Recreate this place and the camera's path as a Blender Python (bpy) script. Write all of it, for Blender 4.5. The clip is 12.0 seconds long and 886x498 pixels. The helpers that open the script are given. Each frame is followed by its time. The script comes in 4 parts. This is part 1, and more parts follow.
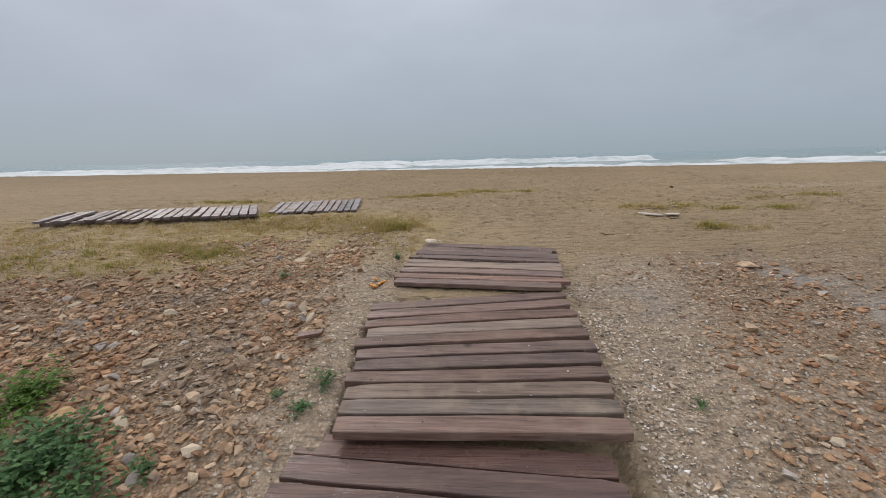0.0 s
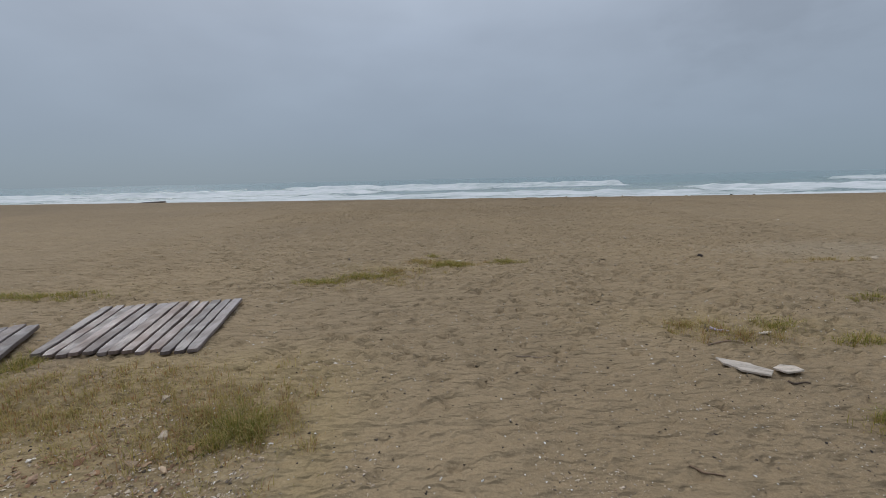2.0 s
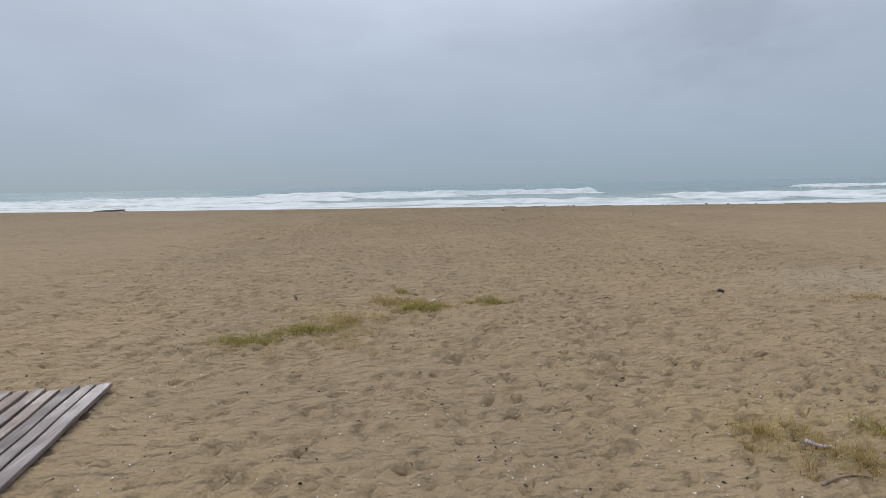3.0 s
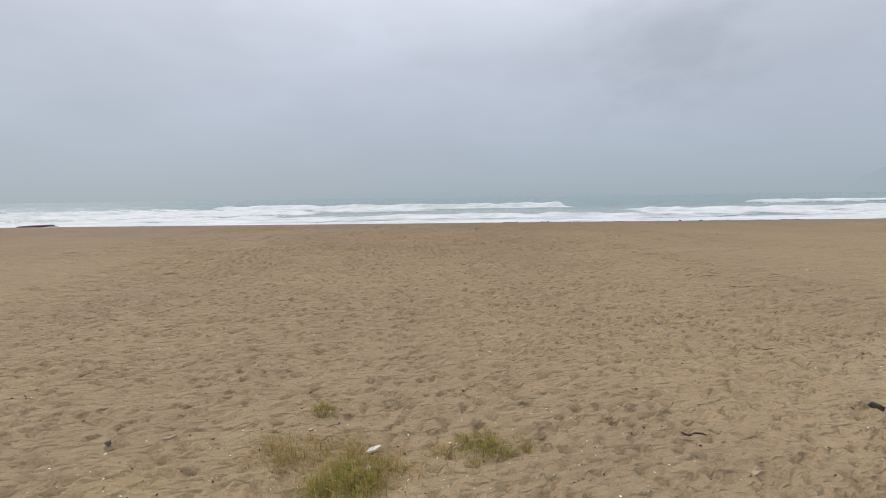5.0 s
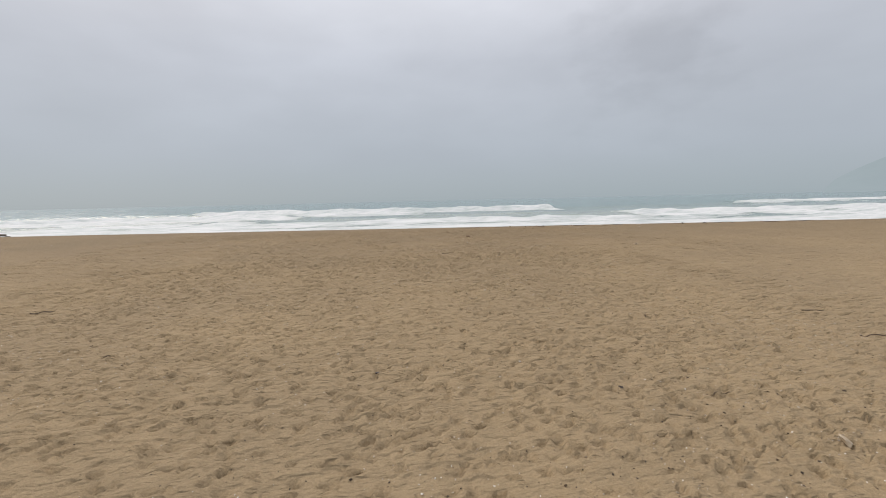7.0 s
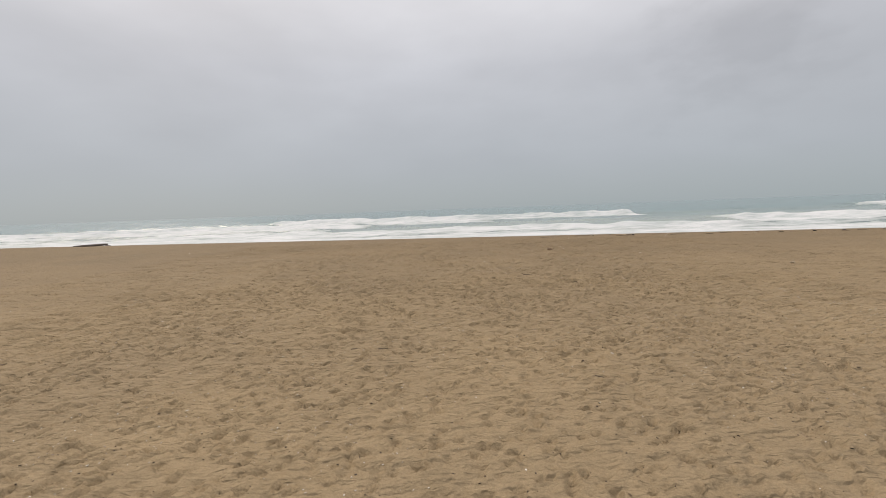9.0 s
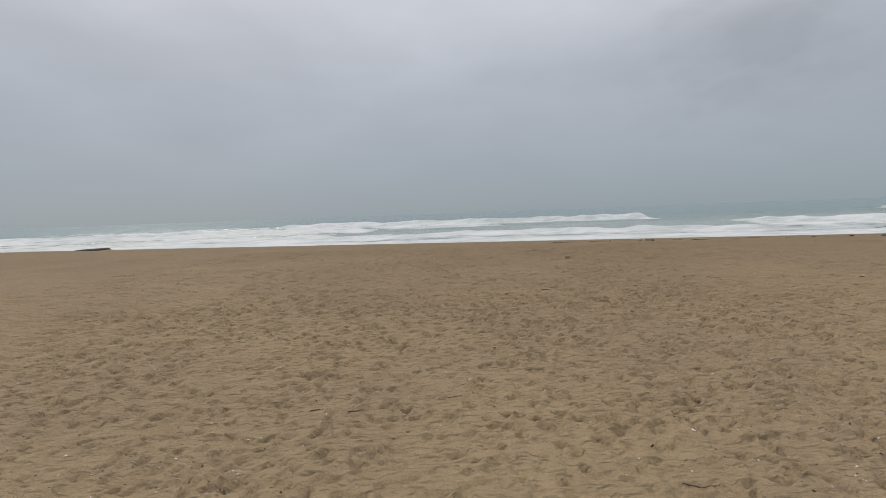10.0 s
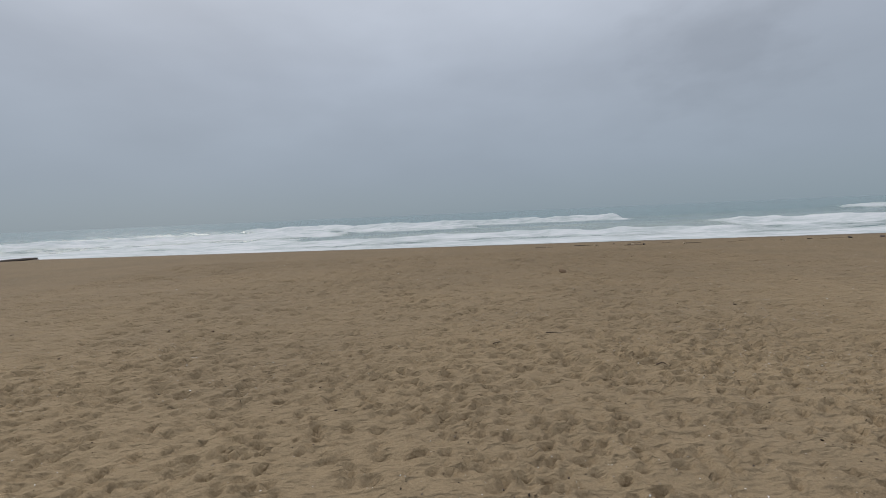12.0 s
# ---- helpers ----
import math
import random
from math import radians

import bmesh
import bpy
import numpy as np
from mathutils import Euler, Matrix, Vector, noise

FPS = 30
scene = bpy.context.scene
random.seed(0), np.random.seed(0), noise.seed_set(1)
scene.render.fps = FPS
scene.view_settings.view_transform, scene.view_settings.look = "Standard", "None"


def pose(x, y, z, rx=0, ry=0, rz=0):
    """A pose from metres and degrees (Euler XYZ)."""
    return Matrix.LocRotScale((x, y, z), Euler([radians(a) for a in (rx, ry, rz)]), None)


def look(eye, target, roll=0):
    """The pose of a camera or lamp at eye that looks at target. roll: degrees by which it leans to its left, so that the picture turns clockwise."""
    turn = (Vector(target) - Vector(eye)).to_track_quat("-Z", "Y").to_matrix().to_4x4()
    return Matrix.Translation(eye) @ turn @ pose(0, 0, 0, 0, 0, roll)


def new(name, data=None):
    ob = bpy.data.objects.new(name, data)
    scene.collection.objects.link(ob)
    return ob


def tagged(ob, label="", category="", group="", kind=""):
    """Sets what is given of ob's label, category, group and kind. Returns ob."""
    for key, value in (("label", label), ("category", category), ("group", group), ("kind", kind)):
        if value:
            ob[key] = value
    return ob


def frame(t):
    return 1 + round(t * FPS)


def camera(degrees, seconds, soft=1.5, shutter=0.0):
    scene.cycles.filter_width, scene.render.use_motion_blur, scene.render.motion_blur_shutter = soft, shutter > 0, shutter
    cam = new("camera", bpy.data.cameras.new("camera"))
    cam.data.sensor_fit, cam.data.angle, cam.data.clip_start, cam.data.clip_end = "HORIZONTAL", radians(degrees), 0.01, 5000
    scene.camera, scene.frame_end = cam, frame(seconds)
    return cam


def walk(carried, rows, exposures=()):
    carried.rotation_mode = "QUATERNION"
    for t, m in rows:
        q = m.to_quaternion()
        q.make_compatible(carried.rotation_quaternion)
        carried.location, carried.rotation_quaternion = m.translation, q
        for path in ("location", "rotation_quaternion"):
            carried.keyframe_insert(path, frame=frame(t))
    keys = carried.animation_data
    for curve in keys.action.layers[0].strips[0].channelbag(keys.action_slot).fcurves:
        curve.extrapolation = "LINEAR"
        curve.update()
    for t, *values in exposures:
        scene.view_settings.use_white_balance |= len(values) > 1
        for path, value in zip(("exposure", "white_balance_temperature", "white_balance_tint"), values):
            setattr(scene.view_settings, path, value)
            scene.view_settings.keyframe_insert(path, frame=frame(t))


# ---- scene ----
cam = camera(93.4, 12.0, soft=0.8)
PATH = [
    (0, (0.334, -0.038, 2.031), (0.22, 1.911, 1.6), -1.4),
    (0.5, (0.435, 0.66, 2.135), (0.37, 2.622, 1.751), -1.3),
    (1, (0.462, 1.309, 2.272), (0.42, 3.277, 1.916), -1.2),
    (1.5, (0.572, 1.939, 2.386), (0.551, 3.909, 2.043), -1.2),
    (2, (0.602, 2.487, 2.503), (0.617, 4.459, 2.172), -1.3),
    (2.5, (0.7, 3.044, 2.594), (0.765, 5.018, 2.279), -1.2),
    (3, (0.706, 3.662, 2.653), (0.831, 5.635, 2.35), -1.1),
    (4.8, (0.946, 5.689, 2.783), (1.211, 7.656, 2.53), -0.8),
    (5, (0.964, 5.947, 2.819), (1.239, 7.913, 2.573), -0.8),
    (5.5, (0.935, 6.588, 2.822), (1.201, 8.556, 2.583), -0.9),
    (6, (1.103, 7.199, 2.796), (1.393, 9.164, 2.561), -1.0),
    (6.5, (1.254, 7.82, 2.791), (1.566, 9.782, 2.562), -1.2),
    (6.7, (1.302, 8.071, 2.808), (1.633, 10.03, 2.576), -1.3),
    (8.3, (1.465, 10.107, 2.846), (1.768, 12.072, 2.627), -1.8),
    (8.5, (1.444, 10.37, 2.833), (1.654, 12.348, 2.625), -1.9),
    (9, (1.475, 11.034, 2.837), (1.489, 13.025, 2.647), -2.1),
    (9.5, (1.518, 11.801, 2.855), (1.5, 13.792, 2.675), -2.0),
    (10, (1.578, 12.448, 2.835), (1.551, 14.44, 2.664), -2.1),
    (10.5, (1.625, 13.165, 2.856), (1.617, 15.158, 2.688), -2.1),
    (11, (1.706, 13.88, 2.83), (1.728, 15.873, 2.667), -2.1),
    (11.5, (1.792, 14.594, 2.882), (1.852, 16.586, 2.714), -2.3),
    (12, (1.809, 15.281, 2.893), (1.903, 17.272, 2.725), -2.5),
]
walk(cam, [(t, look(eye, target, roll)) for t, eye, target, roll in PATH],
     exposures=[(0, 0.05, 6850, 14), (0.5, -0.22, 6450, 12), (1, -0.11, 6330, 11), (1.5, -0.30, 6230, 11), (2, -0.33, 6320, 11), (2.5, -0.32, 6220, 11), (3, 0.06, 6450, 12), (5, 0.21, 6850, 15), (5.5, -0.07, 6950, 15), (6, -0.34, 6650, 13), (6.5, 0.17, 6950, 15), (8.5, 0.20, 7500, 15), (9, 0.15, 7600, 16), (9.5, -0.08, 7450, 16), (10, -0.10, 7100, 14), (10.5, 0.00, 7150, 14), (11, 0.00, 7050, 14), (11.5, -0.17, 6850, 13), (12, -0.24, 6650, 12)])

# ---- world: an overcast sky, brighter overhead, and a veiled sun ----


def add_node(nt, kind, **values):
    n = nt.nodes.new(kind)
    for key, value in values.items():
        n.inputs[key.replace("_", " ")].default_value = value
    return n


def ramp(nt, source, stops):
    n = nt.nodes.new("ShaderNodeValToRGB")
    while len(n.color_ramp.elements) < len(stops):
        n.color_ramp.elements.new(0.5)
    for e, (at, c) in zip(n.color_ramp.elements, stops):
        e.position, e.color = at, (*c, 1) if len(c) == 3 else c
    nt.links.new(source, n.inputs[0])
    return n.outputs[0]


def grey(v):
    return (v, v, v)


def math_node(nt, op, a, b=0.0, c=0.0):
    n = nt.nodes.new("ShaderNodeMath")
    n.operation = op
    for i, v in enumerate((a, b, c)):
        if isinstance(v, (int, float)):
            n.inputs[i].default_value = v
        else:
            nt.links.new(v, n.inputs[i])
    return n.outputs[0]


def mix(nt, fac, a, b, blend="MIX"):
    n = nt.nodes.new("ShaderNodeMix")
    n.data_type, n.blend_type = "RGBA", blend
    for socket, v in ((n.inputs[0], fac), (n.inputs[6], a), (n.inputs[7], b)):
        if isinstance(v, (int, float)):
            socket.default_value = v
        elif isinstance(v, tuple):
            socket.default_value = (*v, 1)
        else:
            nt.links.new(v, socket)
    return n.outputs[2]


def noise_tex(nt, coords, scale, detail=4.0, rough=0.55, stretch=(1, 1, 1)):
    if stretch != (1, 1, 1):
        mp = nt.nodes.new("ShaderNodeMapping")
        mp.inputs["Scale"].default_value = stretch
        nt.links.new(coords, mp.inputs[0])
        coords = mp.outputs[0]
    n = add_node(nt, "ShaderNodeTexNoise", Scale=scale, Detail=detail, Roughness=rough)
    nt.links.new(coords, n.inputs["Vector"])
    return n.outputs[0]


SUN_UP, SUN_TURN = 36, -35
world = bpy.data.worlds.new("overcast_sky")
scene.world = world
world.use_nodes = True
wt = world.node_tree
bg = wt.nodes["Background"]
tc = wt.nodes.new("ShaderNodeTexCoord")
sep = wt.nodes.new("ShaderNodeSeparateXYZ")
wt.links.new(tc.outputs["Generated"], sep.inputs[0])
up = math_node(wt, "MAXIMUM", sep.outputs[2], 0.0)
cloud = noise_tex(wt, tc.outputs["Generated"], 2.2, 4, 0.45, (1, 1, 2.2))
wisps = noise_tex(wt, tc.outputs["Generated"], 6.0, 4, 0.5, (1, 0.8, 2.4))
tone = ramp(wt, up, [(0.0, (0.29, 0.376, 0.438)), (0.1, (0.347, 0.424, 0.51)), (0.3, (0.44, 0.512, 0.61)), (1.0, (1.25, 1.34, 1.49))])
veil = ramp(wt, cloud, [(0.3, grey(0.92)), (0.7, grey(1.08))])
thin = ramp(wt, wisps, [(0.3, grey(0.97)), (0.7, grey(1.03))])
off = wt.nodes.new("ShaderNodeVectorMath")
off.operation = "DISTANCE"
wt.links.new(tc.outputs["Generated"], off.inputs[0])
off.inputs[1].default_value = (0.56, 0.78, 0.28)
torn = math_node(wt, "ADD", off.outputs["Value"], math_node(wt, "MULTIPLY", math_node(wt, "SUBTRACT", noise_tex(wt, tc.outputs["Generated"], 9.0, 5, 0.55, (1, 0.8, 1.8)), 0.5), 0.5))
thin = mix(wt, 1.0, thin, ramp(wt, torn, [(0.0, grey(0.9)), (0.17, grey(1.0))]), "MULTIPLY")
strong = math_node(wt, "MINIMUM", math_node(wt, "MULTIPLY", up, 4.0), 1.0)
tone = mix(wt, strong, tone, mix(wt, 1.0, mix(wt, 1.0, tone, veil, "MULTIPLY"), thin, "MULTIPLY"))
blue = wt.nodes.new("ShaderNodeTexSky")
blue.sky_type, blue.sun_disc = "NISHITA", False
blue.sun_elevation, blue.sun_rotation = radians(SUN_UP), radians(SUN_TURN)
dim = wt.nodes.new("ShaderNodeVectorMath")
dim.operation = "SCALE"
dim.inputs["Scale"].default_value = 0.1
wt.links.new(blue.outputs[0], dim.inputs[0])
wt.links.new(mix(wt, 0.03, tone, dim.outputs[0]), bg.inputs[0])
bg.inputs[1].default_value = 1.0

sun_lamp = bpy.data.lights.new("sun", "SUN")
sun_lamp.energy, sun_lamp.angle, sun_lamp.color = 1.3, radians(20), (1.0, 0.96, 0.9)
sun = new("sun", sun_lamp)
sun.matrix_world = look((0, 0, 30), (-math.sin(radians(SUN_TURN)), -math.cos(radians(SUN_TURN)), 30 - math.tan(radians(SUN_UP))))


# ---- materials ----
def material(name, rough=0.85, spec=0.3):
    m = bpy.data.materials.new(name)
    m.use_nodes = True
    nt = m.node_tree
    b = nt.nodes["Principled BSDF"]
    b.inputs["Roughness"].default_value = rough
    b.inputs["Specular IOR Level"].default_value = spec
    c = nt.nodes.new("ShaderNodeTexCoord").outputs["Object"]
    return m, nt, b, c


def bump(nt, b, height, strength, distance):
    n = add_node(nt, "ShaderNodeBump", Strength=strength, Distance=distance)
    nt.links.new(height, n.inputs["Height"])
    nt.links.new(n.outputs[0], b.inputs["Normal"])


def attribute(nt, name):
    n = nt.nodes.new("ShaderNodeAttribute")
    n.attribute_name = name
    return n.outputs["Fac"]


def island(nt):
    return nt.nodes.new("ShaderNodeNewGeometry").outputs["Random Per Island"]


def object_random(nt):
    return nt.nodes.new("ShaderNodeObjectInfo").outputs["Random"]


def ground_material():
    m, nt, b, c = material("beach_ground", 0.9, 0.12)
    grain = noise_tex(nt, c, 260, 3, 0.7)
    grit = noise_tex(nt, c, 60, 4, 0.75)
    fleck = noise_tex(nt, c, 13, 3, 0.6, (1, 1.5, 1))
    blot = noise_tex(nt, c, 3.2, 5, 0.6)
    broad = noise_tex(nt, c, 0.35, 4, 0.5)
    sand = ramp(nt, grain, [(0.3, (0.213, 0.156, 0.092)), (0.5, (0.289, 0.215, 0.13)), (0.72, (0.38, 0.296, 0.185))])
    sand = mix(nt, 1.0, sand, ramp(nt, blot, [(0.3, (0.92, 0.92, 0.92)), (0.7, (1.05, 1.05, 1.05))]), "MULTIPLY")
    sand = mix(nt, 1.0, sand, ramp(nt, broad, [(0.3, (0.93, 0.93, 0.94)), (0.7, (1.06, 1.05, 1.03))]), "MULTIPLY")
    sand = mix(nt, 1.0, sand, ramp(nt, grit, [(0.3, grey(0.84)), (0.5, grey(1.0)), (0.7, grey(1.14))]), "MULTIPLY")
    sand = mix(nt, 1.0, sand, ramp(nt, fleck, [(0.28, grey(0.9)), (0.42, grey(1.0)), (0.8, grey(1.03))]), "MULTIPLY")
    soil = ramp(nt, grit, [(0.3, (0.1, 0.058, 0.033)), (0.5, (0.235, 0.15, 0.088)), (0.7, (0.42, 0.29, 0.18))])
    soil = mix(nt, ramp(nt, blot, [(0.42, grey(0)), (0.6, grey(0.7))]), soil, mix(nt, grit, (0.19, 0.145, 0.105), (0.42, 0.335, 0.25)))
    soil = mix(nt, math_node(nt, "MULTIPLY", attribute(nt, "pale"), 0.8), soil, mix(nt, grit, (0.27, 0.21, 0.15), (0.62, 0.51, 0.385)))
    bits = add_node(nt, "ShaderNodeTexVoronoi", Scale=62.0)
    nt.links.new(c, bits.inputs["Vector"])
    pick = nt.nodes.new("ShaderNodeSeparateXYZ")
    nt.links.new(bits.outputs["Color"], pick.inputs[0])
    chips = ramp(nt, pick.outputs[0], [(0.0, (0.12, 0.075, 0.045)), (0.25, (0.27, 0.18, 0.11)), (0.5, (0.36, 0.27, 0.18)), (0.75, (0.2, 0.16, 0.125)), (0.92, (0.42, 0.33, 0.24)), (1.0, (0.62, 0.54, 0.44))])
    chips = mix(nt, 1.0, chips, ramp(nt, bits.outputs["Distance"], [(0.25, grey(1.1)), (0.6, grey(0.6))]), "MULTIPLY")
    soil = mix(nt, 0.6, soil, chips)
    col = mix(nt, attribute(nt, "gravel"), sand, soil)
    col = mix(nt, attribute(nt, "weedy"), col, mix(nt, grit, (0.2, 0.142, 0.065), (0.46, 0.35, 0.18)))
    clay = attribute(nt, "clay")
    col = mix(nt, clay, col, mix(nt, grit, (0.2, 0.178, 0.15), (0.33, 0.3, 0.26)))
    col = mix(nt, math_node(nt, "MULTIPLY", attribute(nt, "drift"), 0.35), col, mix(nt, grain, (0.3, 0.245, 0.17), (0.42, 0.355, 0.26)))
    wet = attribute(nt, "wet")
    col = mix(nt, 1.0, col, ramp(nt, wet, [(0, grey(1)), (1, (0.56, 0.54, 0.54))]), "MULTIPLY")
    nt.links.new(col, b.inputs["Base Color"])
    nt.links.new(math_node(nt, "SUBTRACT", ramp(nt, wet, [(0, grey(0.94)), (0.65, grey(0.9)), (1, grey(0.55))]), math_node(nt, "MULTIPLY", clay, 0.2)), b.inputs["Roughness"])
    fine = math_node(nt, "ADD", math_node(nt, "MULTIPLY", grit, 0.3), math_node(nt, "MULTIPLY", noise_tex(nt, c, 15, 2, 0.5, (0.7, 1.6, 1)), 1.6))
    fine = math_node(nt, "ADD", fine, math_node(nt, "MULTIPLY", noise_tex(nt, c, 5.5, 2, 0.5, (0.7, 1.8, 1)), 2.4))
    fine = math_node(nt, "ADD", fine, math_node(nt, "MULTIPLY", noise_tex(nt, c, 9, 2, 0.5, (0.8, 1.4, 1)), 2.4))
    wob = nt.nodes.new("ShaderNodeVectorMath")
    wob.operation = "MULTIPLY_ADD"
    wn = add_node(nt, "ShaderNodeTexNoise", Scale=5.0, Detail=2.0)
    nt.links.new(c, wn.inputs["Vector"])
    nt.links.new(wn.outputs["Color"], wob.inputs[0])
    wob.inputs[1].default_value = (0.16, 0.16, 0.16)
    nt.links.new(c, wob.inputs[2])
    for scale, depth in ((6.0, 1.3), (12.0, 0.9)):
        mp = nt.nodes.new("ShaderNodeMapping")
        mp.inputs["Scale"].default_value = (1, 1.7, 0.2)
        nt.links.new(wob.outputs[0], mp.inputs[0])
        cell = add_node(nt, "ShaderNodeTexVoronoi", Scale=scale)
        nt.links.new(mp.outputs[0], cell.inputs["Vector"])
        chosen = nt.nodes.new("ShaderNodeSeparateXYZ")
        nt.links.new(cell.outputs["Color"], chosen.inputs[0])
        hollow = ramp(nt, cell.outputs["Distance"], [(0.0, grey(0)), (0.42, grey(1))])
        picked = ramp(nt, chosen.outputs[0], [(0.4, grey(0)), (0.7, grey(1))])
        hollow = math_node(nt, "MULTIPLY", math_node(nt, "SUBTRACT", hollow, 1.0), math_node(nt, "MULTIPLY", picked, depth))
        fine = math_node(nt, "ADD", fine, hollow)
    bump(nt, b, fine, 1.0, 0.021)
    return m


def stone_material(name, stops, scale=40, beds=False):
    m, nt, b, c = material(name, 0.85, 0.3)
    col = ramp(nt, island(nt), stops)
    if beds:
        # beds of rusty and of grey stone
        bed = noise_tex(nt, c, 1.7, 3, 0.6)
        col = mix(nt, 1.0, col, ramp(nt, bed, [(0.32, (0.8, 0.88, 1.0)), (0.42, (1.02, 0.98, 0.92)), (0.52, (1.06, 0.95, 0.86)), (0.64, (1.02, 0.84, 0.72))]), "MULTIPLY")
    n = noise_tex(nt, c, scale, 5, 0.65)
    col = mix(nt, 1.0, col, ramp(nt, n, [(0.3, grey(0.6)), (0.7, grey(1.25))]), "MULTIPLY")
    if beds:
        # soil lodged on the stones
        col = mix(nt, ramp(nt, noise_tex(nt, c, 9, 4, 0.65), [(0.42, grey(0.05)), (0.64, grey(0.45))]), col, mix(nt, n, (0.22, 0.14, 0.083), (0.45, 0.32, 0.2)))
    nt.links.new(col, b.inputs["Base Color"])
    bump(nt, b, n, 0.7, 0.009)
    return m


def one_stone_material(name, c1, c2, scale=30):
    m, nt, b, c = material(name, 0.85, 0.3)
    n = noise_tex(nt, c, scale, 6, 0.65)
    col = mix(nt, ramp(nt, n, [(0.35, grey(0)), (0.65, grey(1))]), c1, c2)
    tint = math_node(nt, "ADD", math_node(nt, "MULTIPLY", object_random(nt), 0.5), 0.75)
    nt.links.new(mix(nt, 1.0, col, tint, "MULTIPLY"), b.inputs["Base Color"])
    bump(nt, b, n, 0.6, 0.008)
    return m


def wood_material(name, dark, light, stretch, rough=0.6, dust=0.3):
    m, nt, b, c = material(name, rough, 0.35)
    shift = nt.nodes.new("ShaderNodeVectorMath")
    shift.operation = "ADD"
    nt.links.new(c, shift.inputs[0])
    nt.links.new(math_node(nt, "MULTIPLY", object_random(nt), 37.0), shift.inputs[1])
    p = shift.outputs[0]
    grain = noise_tex(nt, p, 70, 6, 0.7, stretch)
    streak = noise_tex(nt, p, 24, 4, 0.6, stretch)
    stain = noise_tex(nt, p, 4.5, 4, 0.6)
    col = mix(nt, ramp(nt, grain, [(0.22, grey(0)), (0.78, grey(1))]), dark, light)
    col = mix(nt, 1.0, col, ramp(nt, streak, [(0.35, grey(0.74)), (0.65, grey(1.18))]), "MULTIPLY")
    long = tuple(0.35 * v if v < 0.3 else v for v in stretch)
    crack = noise_tex(nt, p, 34, 3, 0.6, long)
    col = mix(nt, 1.0, col, ramp(nt, crack, [(0.47, grey(1.0)), (0.5, grey(0.5)), (0.512, grey(1.0))]), "MULTIPLY")
    worn = noise_tex(nt, p, 7, 4, 0.6, tuple(0.3 if v < 0.3 else v for v in stretch))
    col = mix(nt, ramp(nt, worn, [(0.54, grey(0)), (0.7, grey(0.4))]), col, mix(nt, grain, light, tuple(1.45 * v for v in light)))
    tint = math_node(nt, "ADD", math_node(nt, "MULTIPLY", object_random(nt), 0.6), 0.68)
    col = mix(nt, 1.0, col, tint, "MULTIPLY")
    warm = math_node(nt, "FRACT", math_node(nt, "MULTIPLY", object_random(nt), 7.3))
    col = mix(nt, 1.0, col, mix(nt, warm, (0.93, 0.98, 1.05), (1.08, 0.98, 0.92)), "MULTIPLY")
    knot = add_node(nt, "ShaderNodeTexVoronoi", Scale=3.2)
    nt.links.new(p, knot.inputs["Vector"])
    col = mix(nt, 1.0, col, ramp(nt, knot.outputs["Distance"], [(0.04, grey(0.35)), (0.075, grey(0.8)), (0.1, grey(1.0))]), "MULTIPLY")
    col = mix(nt, ramp(nt, stain, [(0.52, grey(0)), (0.72, grey(dust))]), col, (0.3, 0.24, 0.18))
    nt.links.new(col, b.inputs["Base Color"])
    nt.links.new(ramp(nt, stain, [(0.4, grey(rough - 0.2)), (0.65, grey(rough + 0.2))]), b.inputs["Roughness"])
    bump(nt, b, math_node(nt, "ADD", grain, math_node(nt, "MULTIPLY", streak, 1.5)), 0.7, 0.005)
    return m


def leaf_material(name, stops, through_light=0.4):
    m, nt, b, c = material(name, 0.6, 0.3)
    col = ramp(nt, island(nt), stops)
    nt.links.new(col, b.inputs["Base Color"])
    tr = nt.nodes.new("ShaderNodeBsdfTranslucent")
    nt.links.new(col, tr.inputs[0])
    mx = add_node(nt, "ShaderNodeMixShader", Fac=through_light)
    nt.links.new(b.outputs[0], mx.inputs[1])
    nt.links.new(tr.outputs[0], mx.inputs[2])
    nt.links.new(mx.outputs[0], nt.nodes["Material Output"].inputs[0])
    return m


